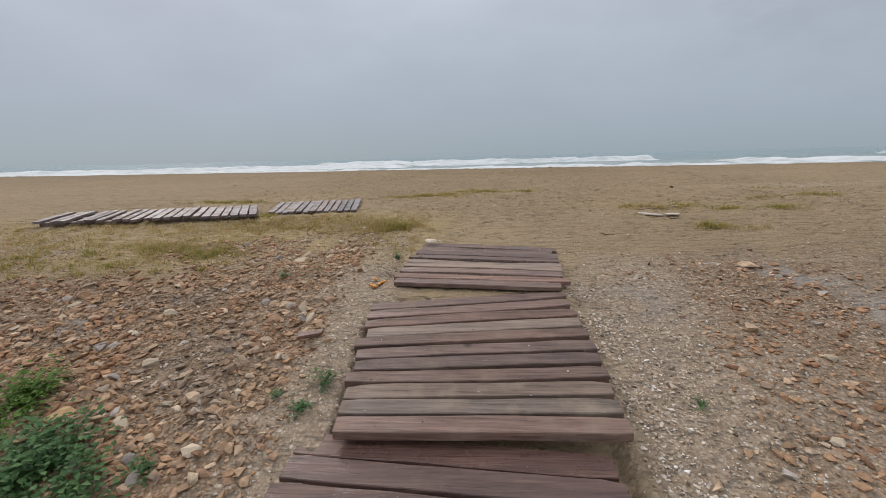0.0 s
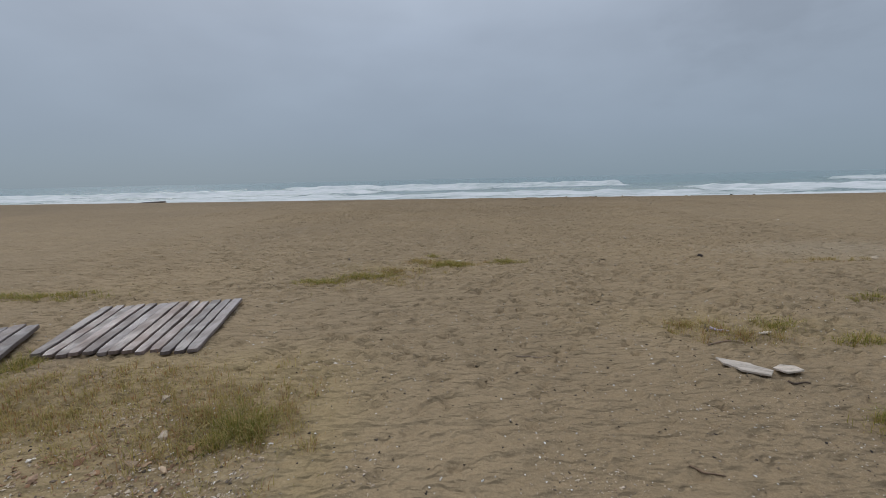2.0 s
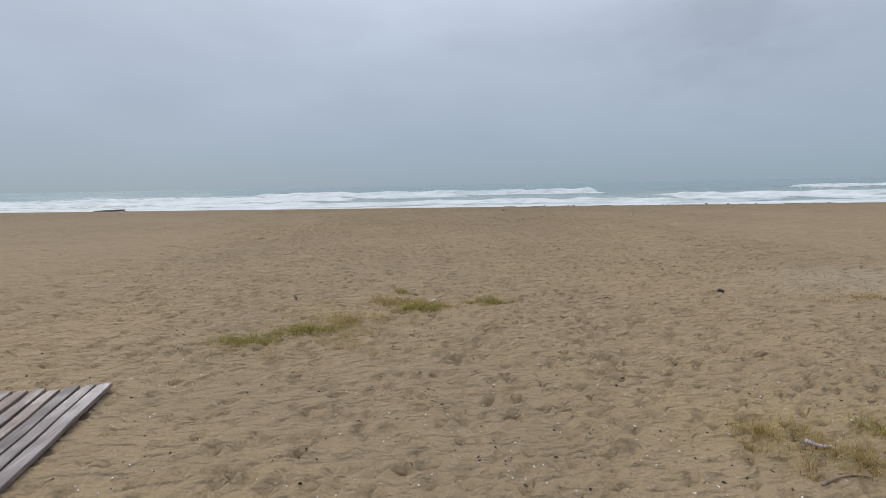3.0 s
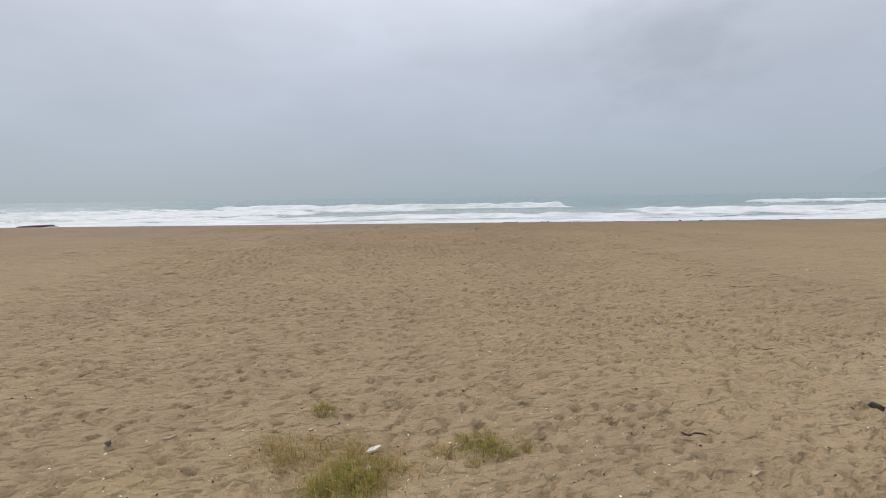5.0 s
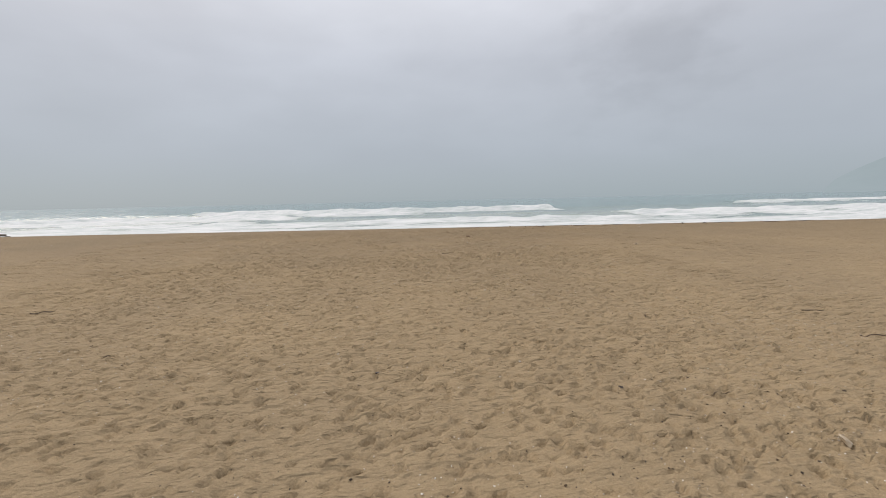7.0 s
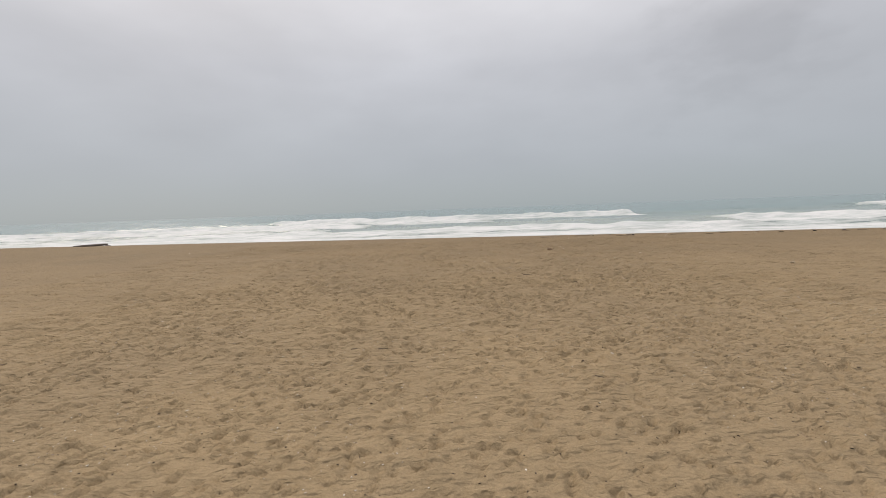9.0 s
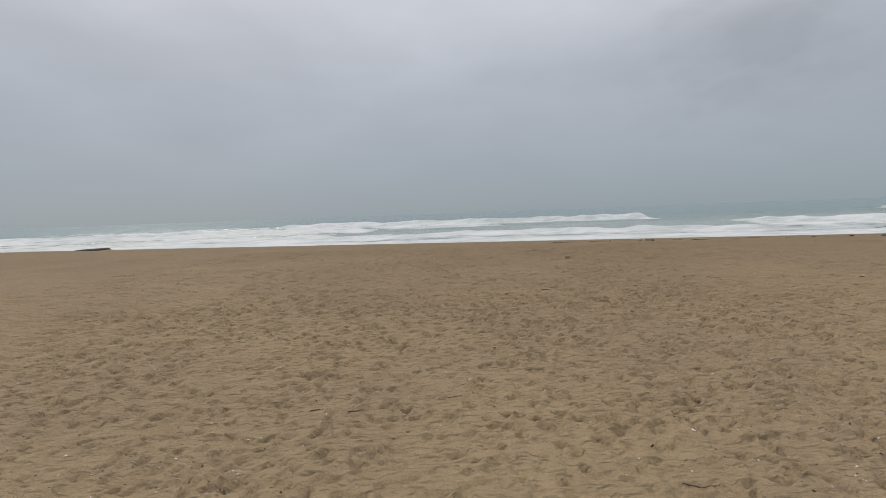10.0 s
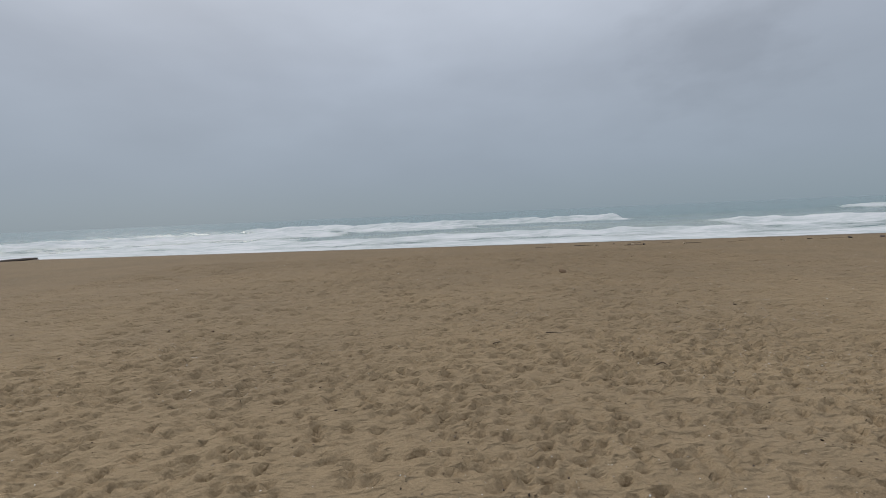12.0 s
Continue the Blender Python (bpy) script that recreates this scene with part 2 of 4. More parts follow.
def sea_material():
    m, nt, b, c = material("sea_water", 0.12, 0.5)
    b.inputs["IOR"].default_value = 1.33
    foam = attribute(nt, "foam")
    churn = attribute(nt, "churn")
    lace = noise_tex(nt, c, 1.1, 6, 0.75, (0.3, 1, 1))
    lumps = noise_tex(nt, c, 0.22, 5, 0.65, (0.4, 1, 1))
    amount = math_node(nt, "ADD", foam, math_node(nt, "MULTIPLY", math_node(nt, "SUBTRACT", math_node(nt, "ADD", math_node(nt, "MULTIPLY", lace, 0.7), math_node(nt, "MULTIPLY", lumps, 0.7)), 0.7), 2.0))
    white = ramp(nt, amount, [(0.34, grey(0)), (0.55, grey(0.7)), (0.85, grey(1))])
    water = mix(nt, churn, (0.13, 0.215, 0.21), (0.33, 0.375, 0.335))
    foamy = mix(nt, ramp(nt, math_node(nt, "ADD", math_node(nt, "MULTIPLY", lumps, 0.4), math_node(nt, "MULTIPLY", lace, 0.6)), [(0.36, grey(0)), (0.56, grey(1))]), (0.39, 0.45, 0.44), (0.65, 0.662, 0.66))
    nt.links.new(mix(nt, white, water, foamy), b.inputs["Base Color"])
    nt.links.new(ramp(nt, white, [(0, grey(0.16)), (1, grey(0.8))]), b.inputs["Roughness"])
    nt.links.new(ramp(nt, white, [(0, grey(0.5)), (1, grey(0.1))]), b.inputs["Specular IOR Level"])
    chop = math_node(nt, "ADD", noise_tex(nt, c, 1.1, 6, 0.6, (0.6, 1, 1)), math_node(nt, "MULTIPLY", white, 0.5))
    bump(nt, b, chop, 0.7, 0.35)
    return m


def plain_material(name, c1, c2, scale, rough=0.7, height=0.3, spec=0.3):
    m, nt, b, c = material(name, rough, spec)
    n = noise_tex(nt, c, scale, 5, 0.6)
    nt.links.new(mix(nt, ramp(nt, n, [(0.35, grey(0)), (0.65, grey(1))]), c1, c2), b.inputs["Base Color"])
    bump(nt, b, n, height, 0.004)
    return m


GROUND = ground_material()
RUBBLE = stone_material("rubble", [(0.0, (0.158, 0.091, 0.053)), (0.15, (0.307, 0.187, 0.111)), (0.32, (0.409, 0.274, 0.168)), (0.46, (0.242, 0.157, 0.102)), (0.6, (0.465, 0.331, 0.217)), (0.72, (0.353, 0.204, 0.111)), (0.84, (0.233, 0.187, 0.152)), (0.93, (0.502, 0.383, 0.271)), (1.0, (0.614, 0.496, 0.369))], 40, True)
GRAVEL = stone_material("gravel", [(0.0, (0.11, 0.083, 0.06)), (0.18, (0.25, 0.19, 0.135)), (0.35, (0.5, 0.39, 0.275)), (0.55, (0.6, 0.49, 0.36)), (0.7, (0.34, 0.23, 0.15)), (0.88, (0.64, 0.55, 0.44)), (1.0, (0.78, 0.74, 0.68))], 60)
PEBBLE = stone_material("pale_pebbles", [(0.0, (0.14, 0.105, 0.075)), (0.2, (0.3, 0.235, 0.17)), (0.45, (0.56, 0.47, 0.37)), (0.65, (0.68, 0.6, 0.5)), (0.82, (0.36, 0.26, 0.18)), (1.0, (0.8, 0.75, 0.68))], 60)
SPECKS = stone_material("shell_grit", [(0.0, (0.025, 0.02, 0.018)), (0.36, (0.07, 0.05, 0.038)), (0.5, (0.4, 0.33, 0.26)), (0.7, (0.7, 0.65, 0.57)), (1.0, (0.86, 0.84, 0.8))], 90)
DEBRIS = stone_material("dark_debris", [(0.0, (0.03, 0.022, 0.016)), (0.6, (0.07, 0.048, 0.032)), (1.0, (0.15, 0.1, 0.06))], 80)
ROCK_TAN = one_stone_material("tan_rock", (0.3, 0.2, 0.12), (0.5, 0.38, 0.26))
ROCK_PALE = one_stone_material("pale_rock", (0.37, 0.29, 0.2), (0.5, 0.41, 0.3))
ROCK_WHITE = one_stone_material("white_rock", (0.42, 0.34, 0.25), (0.68, 0.6, 0.48))
ROCK_GREY = one_stone_material("grey_rock", (0.23, 0.195, 0.165), (0.38, 0.33, 0.285))
ROCK_DARK = one_stone_material("dark_rock", (0.05, 0.042, 0.038), (0.11, 0.09, 0.08))
ROCK_BROWN = one_stone_material("brown_rock", (0.055, 0.034, 0.022), (0.125, 0.08, 0.048))
ROCK_UMBER = one_stone_material("umber_rock", (0.095, 0.058, 0.032), (0.19, 0.12, 0.065))
ROCK_RUST = one_stone_material("rust_rock", (0.2, 0.115, 0.068), (0.4, 0.25, 0.155))
ROCK_OCHRE = one_stone_material("ochre_rock", (0.3, 0.19, 0.085), (0.44, 0.3, 0.15))
DECK = wood_material("damp_brown_decking", (0.078, 0.043, 0.033), (0.275, 0.176, 0.131), (0.06, 1, 1), 0.6, 0.4)
DECK_DUSTY = wood_material("sand_dusted_brown_decking", (0.14, 0.096, 0.072), (0.34, 0.25, 0.185), (0.06, 1, 1), 0.65, 0.7)
DECK_WET = wood_material("wet_brown_decking", (0.075, 0.042, 0.034), (0.2, 0.118, 0.092), (0.06, 1, 1), 0.45, 0.15)
DECK_GREY = wood_material("weathered_grey_decking", (0.095, 0.073, 0.064), (0.235, 0.185, 0.165), (1, 0.06, 1), 0.5, 0.25)
DRIFT = wood_material("bleached_driftwood", (0.5, 0.44, 0.36), (0.76, 0.7, 0.6), (0.15, 1, 1), 0.8, 0.2)
TWIG = wood_material("dark_twig", (0.05, 0.035, 0.025), (0.14, 0.1, 0.07), (0.2, 1, 1), 0.85, 0.1)
LOGWOOD = wood_material("wet_log", (0.09, 0.07, 0.057), (0.24, 0.19, 0.155), (0.2, 1, 1), 0.75, 0.2)
BROWN_TWIG = wood_material("brown_twig", (0.2, 0.14, 0.09), (0.34, 0.25, 0.17), (0.2, 1, 1), 0.85, 0.1)
GRASS_DRY = leaf_material("dry_grass", [(0.0, (0.35, 0.285, 0.085)), (0.3, (0.45, 0.35, 0.14)), (0.5, (0.26, 0.235, 0.065)), (0.7, (0.52, 0.4, 0.18)), (0.85, (0.38, 0.21, 0.085)), (1.0, (0.3, 0.16, 0.07))])
GRASS_GREEN = leaf_material("green_grass", [(0.0, (0.17, 0.18, 0.035)), (0.4, (0.27, 0.245, 0.05)), (0.7, (0.4, 0.31, 0.09)), (1.0, (0.46, 0.34, 0.14))])
LEAF_DARK = leaf_material("dark_green_leaves", [(0.0, (0.055, 0.125, 0.045)), (0.5, (0.085, 0.185, 0.065)), (1.0, (0.14, 0.25, 0.09))])
LEAF_BRIGHT = leaf_material("bright_green_leaves", [(0.0, (0.07, 0.15, 0.025)), (0.5, (0.11, 0.21, 0.035)), (1.0, (0.17, 0.27, 0.05))])
SEA_MAT = sea_material()
LITTER = plain_material("pale_blue_plastic", (0.42, 0.47, 0.58), (0.68, 0.7, 0.75), 45, 0.4, 0.3, 0.5)
LILAC = plain_material("faded_lilac_plastic", (0.36, 0.3, 0.45), (0.66, 0.6, 0.66), 30, 0.5, 0.3, 0.4)
PEEL = plain_material("orange_peel", (0.5, 0.16, 0.012), (0.68, 0.3, 0.04), 60, 0.5, 0.5, 0.4)
HAZE_GLOW_LAND = plain_material("haze_glow_land", (0.02, 0.025, 0.028), (0.03, 0.035, 0.038), 0.01, 1.0, 0.0, 0.0)
# emission near the horizon's colour imitates the mist; the hills are no lamp
glow = HAZE_GLOW_LAND.node_tree.nodes["Principled BSDF"].inputs
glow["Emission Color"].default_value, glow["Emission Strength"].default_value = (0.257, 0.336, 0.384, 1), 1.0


# ---- ground shape ----
PROFILE_Y = [-4000, -60, -6, -2, 0, 1.2, 1.6, 2.7, 3.6, 5, 7, 10, 16, 22, 27, 33, 40, 47, 52, 58, 70, 120, 5000]
PROFILE_Z = [-1.0, -0.4, 0.2, 0.33, 0.5, 0.715, 0.81, 1.095, 1.23, 1.34, 1.385, 1.31, 1.265, 1.24, 1.2, 1.05, 0.75, 0.35, 0.05, -0.35, -1.1, -4, -9]
LATTICE = np.random.default_rng(3).random((256, 256))


def vnoise(x, y, size, seed=0):
    """Smooth noise, 0 to 1, with features of that size in metres."""
    x, y = np.asarray(x, float) / size + seed * 17.3, np.asarray(y, float) / size + seed * 9.7
    i, j = np.floor(x).astype(int), np.floor(y).astype(int)
    u, v = x - i, y - j
    u, v = u * u * (3 - 2 * u), v * v * (3 - 2 * v)
    a, b = LATTICE[i % 256, j % 256], LATTICE[(i + 1) % 256, j % 256]
    c, d = LATTICE[i % 256, (j + 1) % 256], LATTICE[(i + 1) % 256, (j + 1) % 256]
    return (a * (1 - u) + b * u) * (1 - v) + (c * (1 - u) + d * u) * v


def smooth(a, b, x):
    t = np.clip((np.asarray(x, float) - a) / (b - a), 0, 1)
    return t * t * (3 - 2 * t)


def lay(x, y):
    """The height of the ground without its small relief."""
    x, y = np.asarray(x, float), np.asarray(y, float)
    d = y + np.clip((y - 8) / 25, 0, 1) * np.clip(0.2 * x, -10, 10)
    z = 0
    for o, w in ((-0.5, 0.25), (0, 0.5), (0.5, 0.25)):
        z = z + w * np.interp(d + o, PROFILE_Y, PROFILE_Z)
    return z


def gravel_at(x, y):
    """How stony the ground is: rubble and gravel beside the boardwalk."""
    edge = 1.3 * (vnoise(x, y, 0.7, 5) - 0.5) + 0.9 * (vnoise(x, y, 0.22, 6) - 0.5)
    left = smooth(4.5, 3.5, y + edge - 0.4 * (x + 0.6)) * smooth(0.1, -0.3, x)
    right = smooth(4.0, 2.6, y + 0.8 * edge - 0.25 * np.clip(x - 1.6, 0, 1)) * smooth(0.9, 1.2, x)
    bounds = smooth(-5.6, -4.0, x + edge) * smooth(5.9, 4.4, x + edge) * smooth(-0.9, 0.4, y + edge)
    return np.clip(left + right, 0, 1) * bounds


def weedy_at(x, y):
    n = vnoise(x, y, 0.8, 8) * 0.7 + vnoise(x, y, 0.2, 9) * 0.5
    band = smooth(3.0, 3.7, y) * smooth(5.6, 4.6, y) * smooth(0.5, -0.4, x) * smooth(-9, -6, x)
    far = np.exp(-(((x + 0.2) / 1.1) ** 2 + ((y - 7.8) / 0.6) ** 2)) + np.exp(-(((x - 3) / 0.9) ** 2 + ((y - 5.6) / 0.4) ** 2)) + np.exp(-(((x + 3.7) / 0.9) ** 2 + ((y - 7) / 0.3) ** 2))
    return np.clip((band + 0.5 * far) * smooth(0.35, 0.75, n), 0, 0.6)


def relief(x, y):
    sandy = smooth(4.2, 5.2, y)
    far = smooth(60, 20, y)
    z = 0.05 * (vnoise(x, y, 1.6, 1) - 0.5) + 0.03 * (vnoise(x, y, 0.5, 2) - 0.5) * sandy
    close = smooth(25, 19.5, y)
    z = z + close * (0.022 * (vnoise(x, y * 1.3, 0.17, 3) - 0.5) + 0.007 * (vnoise(x, y * 1.2, 0.08, 4) - 0.5)) * (0.5 + 0.5 * sandy)
    warp = 0.12 * (vnoise(x, y, 0.3, 46) - 0.5)
    for size, amount, seed in ((0.24, 0.016, 47), (0.12, 0.007, 48)):
        z = z - close * amount * sandy * np.abs(2 * vnoise(x + warp, 1.35 * y + warp, size, seed) - 1)
    z = z * far
    deck = smooth(-0.32, -0.22, x) * smooth(1.06, 0.96, x) * smooth(4.0, 3.7, y) * smooth(0.35, 0.6, y)
    # sand washed between the boardwalk sections and over the last boards
    fill = 0.082 * smooth(2.5, 2.64, y) * smooth(3.1, 2.85, y) + 0.062 * np.exp(-(((x - 0.58) / 0.4) ** 2) ** 2) * smooth(3.4, 3.76, y + 0.15 * (vnoise(x, y, 0.2, 12) - 0.5))
    yy = y - 0.13 * np.clip(x + 2.2, -3, 0)
    grey_deck = smooth(-5.5, -5.0, x) * smooth(-0.85, -1.15, x) * smooth(4.6, 4.9, yy) * smooth(6.6, 6.3, yy)
    z = z * (1 - 0.6 * grey_deck) + 0.022 * grey_deck
    return z * (1 - 0.8 * deck) - (0.045 + 0.05 * smooth(2.55, 2.35, y) - fill) * deck + 0.03 * gravel_at(x, y) * (vnoise(x, y, 0.22, 11) - 0.4) * (1 - deck)


def axis(fine_from, fine_to, step, low, high, growth=1.12, behind=None):
    mid = list(np.arange(fine_from, fine_to, step))
    out, s, p = [], step, fine_to
    while p < high:
        out.append(p)
        s *= growth
        p += s
    out.append(high)
    back, s, p = [], step, fine_from
    while p > low:
        s *= behind or growth
        p -= s
        back.append(max(p, low))
    return np.array(back[::-1] + mid + out)


def sheet(name, xs, ys, z, mat, attributes=None):
    """A grid mesh with heights z[j, i] and named values a vertex."""
    nx, ny = len(xs), len(ys)
    co = np.empty((ny, nx, 3))
    co[..., 0], co[..., 1], co[..., 2] = xs[None, :], ys[:, None], z
    i = np.arange(nx * ny).reshape(ny, nx)
    q = np.stack([i[:-1, :-1], i[:-1, 1:], i[1:, 1:], i[1:, :-1]], -1).reshape(-1, 4)
    me = bpy.data.meshes.new(name)
    me.vertices.add(nx * ny)
    me.vertices.foreach_set("co", co.ravel())
    me.loops.add(q.size)
    me.loops.foreach_set("vertex_index", q.ravel())
    me.polygons.add(len(q))
    me.polygons.foreach_set("loop_start", np.arange(0, q.size, 4))
    me.polygons.foreach_set("use_smooth", np.ones(len(q), bool))
    me.update(calc_edges=True)
    for key, values in (attributes or {}).items():
        me.attributes.new(key, "FLOAT", "POINT").data.foreach_set("value", np.asarray(values, np.float32).ravel())
    me.materials.append(mat)
    return new(name, me)


GRID = []


def build_ground():
    xs = axis(-3.1, 5.9, 0.0245, -3500, 3500, 1.085)
    ys = axis(1.6, 19.5, 0.0245, -3500, 140, 1.013, 1.06)
    X, Y = np.meshgrid(xs, ys)
    z = lay(X, Y) + relief(X, Y)
    # trodden hollows
    r = np.random.default_rng(21)
    def hollow(px, py, long, wide, deep, a):
        reach = 2.4 * max(long, wide)
        i0, i1 = np.searchsorted(xs, px - reach), np.searchsorted(xs, px + reach)
        j0, j1 = np.searchsorted(ys, py - reach), np.searchsorted(ys, py + reach)
        dx, dy = X[j0:j1, i0:i1] - px, Y[j0:j1, i0:i1] - py
        u, v = (dx * math.cos(a) + dy * math.sin(a)) / long, (-dx * math.sin(a) + dy * math.cos(a)) / wide
        # steep on the seaward side, trailing off towards the land
        v = np.where(v > 0, 1.5 * v, 0.7 * v)
        q = u * u + v * v
        z[j0:j1, i0:i1] += deep * (0.28 * np.exp(-(np.sqrt(q) - 1.4) ** 2 * 6) - np.exp(-q ** 2))

    for k in range(26000):
        px, py = r.uniform(-5.5, 8.5), r.uniform(3.8, 22)
        if r.random() > 0.35 + 0.9 * float(vnoise(px, py, 1.3, 19)):
            continue
        grow = 1 + max(0.0, py - 14) * 0.06
        hollow(px, py, grow * r.uniform(0.024, 0.052), grow * r.uniform(0.02, 0.032),
               float(smooth(22.5, 19, py)) * min(grow, 1.5) * r.uniform(0.012, 0.035) * (1.6 if r.random() < 0.1 else 1) * min(1.0, (py - 3.2) / 2.5), r.normal(0.0, 0.4))
    # deeper scuffs in the open sand
    for px, py, long, wide, deep, a in ((0.2, 16.5, 0.13, 0.06, 0.06, 0.5), (-0.8, 15.7, 0.09, 0.05, 0.04, 0.4), (3.45, 15.7, 0.12, 0.06, 0.04, -0.2), (2.75, 15.3, 0.1, 0.05, 0.035, 0.0), (4.1, 19.4, 0.12, 0.06, 0.04, 0.1)):
        hollow(px, py, long, wide, deep, a)
    # old footprints further out
    for k in range(5200):
        px, py = r.uniform(-9, 13), 18 + 17 * r.random() ** 1.2
        if r.random() < 0.2 + 1.1 * float(vnoise(px, py, 2.5, 19)):
            wide = max(r.uniform(0.045, 0.075), 0.0135 * (py - 16.5))
            hollow(px, py, wide * r.uniform(1.1, 1.9), wide, float(smooth(17.5, 20.5, py)) * r.uniform(0.018, 0.05), r.normal(0.0, 0.35))
    shore = Y + np.clip(0.2 * X, -10, 10)
    wet = smooth(46.5, 50.5, shore + 1.5 * (vnoise(X, Y, 5, 14) - 0.5))
    wet = np.maximum(wet, 0.5 * smooth(14, 34, shore - 0.25 * X + 6 * (vnoise(X, Y * 0.6, 6, 16) - 0.5) + 3 * (vnoise(X, Y, 1.8, 10) - 0.5)))
    wet = wet + 0.2 * smooth(6.5, 4.2, Y + 0.8 * (vnoise(X, Y, 0.9, 13) - 0.5)) * smooth(3.0, 3.8, Y) * smooth(0.6, 1.6, X) * smooth(8.0, 5.0, X)
    pale = smooth(0.6, 1.0, X + 0.6 * (vnoise(X, Y, 0.5, 17) - 0.5)) * smooth(2.3, 1.5, X + 1.0 * (vnoise(X, Y, 0.6, 18) - 0.5))
    pale = np.maximum(pale, smooth(-0.85, -0.55, X + 0.3 * (vnoise(X, Y, 0.3, 17) - 0.5)) * smooth(0.4, -0.2, X))
    clay = np.exp(-(((X - 2.65) / 0.35) ** 2 + ((Y - 3.0) / 0.22) ** 2)) + np.exp(-(((X - 3.0) / 0.3) ** 2 + ((Y - 2.55) / 0.16) ** 2)) + 0.7 * np.exp(-(((X - 1.45) / 0.2) ** 2 + ((Y - 2.7) / 0.2) ** 2))
    clay = np.clip(clay + 0.8 * np.exp(-(((X + 2.2) / 0.25) ** 2 + ((Y - 2.4) / 0.15) ** 2)), 0, 1) * smooth(0.25, 0.55, vnoise(X, Y, 0.25, 15))
    drift = np.exp(-(((X - 6.9) / 1.9) ** 2 + ((Y - 8.6) / 0.9) ** 2) ** 2)
    ob = sheet("ground", xs, ys, z, GROUND, {"gravel": gravel_at(X, Y), "weedy": weedy_at(X, Y), "wet": wet, "pale": pale, "clay": clay, "drift": drift})
    GRID.extend((xs, ys, z))
    tagged(ob, "trodden damp tan beach sand rising from stony soil", "sand", kind="structure")
    return ob


def surface(x, y):
    """The height of the ground as it is built, with its hollows."""
    xs, ys, z = GRID
    x, y = np.asarray(x, float), np.asarray(y, float)
    i, j = np.clip(np.searchsorted(xs, x) - 1, 0, len(xs) - 2), np.clip(np.searchsorted(ys, y) - 1, 0, len(ys) - 2)
    u, v = (x - xs[i]) / (xs[i + 1] - xs[i]), (y - ys[j]) / (ys[j + 1] - ys[j])
    return (z[j, i] * (1 - u) + z[j, i + 1] * u) * (1 - v) + (z[j + 1, i] * (1 - u) + z[j + 1, i + 1] * u) * v


def height(x, y):
    return float(surface(x, y))


def build_sea():
    xs = axis(-75, 80, 0.8, -4500, 4500, 1.08)
    ys = axis(40, 130, 0.42, 36, 4800, 1.09)
    X, Y = np.meshgrid(xs, ys)
    shore = 52 - np.clip(0.2 * X, -10, 10)
    s = Y - shore + 5 * (vnoise(X, Y * 0.2, 22, 21) - 0.5) + 2.6 * (vnoise(X, Y * 0.3, 6, 22) - 0.5) + 1.6 * (vnoise(X, Y * 0.5, 2.2, 20) - 0.5)
    near = smooth(400, 120, Y)
    z = 0.05 + near * (0.10 * (vnoise(X, Y, 3.5, 23) - 0.5) + 0.10 * (vnoise(X * 0.5, Y, 1.3, 24) - 0.5)) * smooth(-1, 12, s)
    z = z + 0.25 * (vnoise(X * 0.25, Y, 14, 25) - 0.5) * smooth(10, 60, s)
    reach = 9 + 26 * smooth(-10, -22, X) + 13 * smooth(34, 44, X)
    foam = 0.9 * smooth(reach + 9, reach - 6, s) * smooth(-6, -1, s)
    foam = foam * (1 - 0.55 * smooth(3, 7, s) * smooth(0.35, 0.65, vnoise(X * 0.5, Y, 4.5, 34)))

    def breaker(s0, high, steep, back, where, white, trail):
        nonlocal z, foam
        bend = s - s0 + 6 * (vnoise(X, 0 * Y + s0, 30, 26) - 0.5)
        ridge = np.where(bend < 0, np.exp(-(bend / steep) ** 2), np.exp(-(bend / back) ** 2))
        z = z + high * ridge * (0.35 + 0.65 * where) * (0.75 + 0.5 * vnoise(X, Y, 4, 27))
        foam = np.maximum(foam, white * where * np.where(bend < 0, np.exp(-(bend / trail) ** 2), np.exp(-(bend / 2.2) ** 2)))

    ragged = 16 * (vnoise(X, Y, 12, 28) - 0.5) + 6 * (vnoise(X, Y, 3, 45) - 0.5)
    everywhere = smooth(0.15, 0.4, vnoise(X, 0 * Y, 18, 29))
    breaker(12, 0.35, 2.0, 5, everywhere * smooth(-20, -8, X), 0.95, 6)
    breaker(33, 0.75, 2.2, 8, smooth(-10, -22, X + ragged) * smooth(-240, -200, X), 1.0, 9)
    breaker(23, 0.6, 2.0, 7, smooth(34, 44, X + ragged), 1.0, 9)
    breaker(44, 0.5, 2.2, 7, smooth(-30, -22, X + ragged) * smooth(14, 4, X + ragged), 0.8, 7)
    breaker(64, 1.0, 2.4, 9, smooth(-42, -34, X + ragged) * smooth(47, 45.5, X), 1.0, 9)
    breaker(70, 0.6, 2.4, 9, smooth(95, 102, X + ragged) * smooth(190, 170, X), 0.95, 7)
    z = np.where(s < 0, z + 0.012 * s, z)
    lumpy = np.clip(foam, 0, 1) * smooth(1, 9, s)
    z = z + lumpy * (0.32 * (vnoise(X, Y, 3.4, 43) - 0.35) + 0.22 * (vnoise(X, Y, 1.5, 44) - 0.5))
    churn = smooth(95, 15, s) * (0.35 + 0.65 * vnoise(X * 0.4, Y, 8, 30))
    ob = sheet("water", xs, ys, z, SEA_MAT, {"foam": foam, "churn": churn})
    tagged(ob, "grey-green sea with white breaking waves along the shore", "sea", kind="structure")


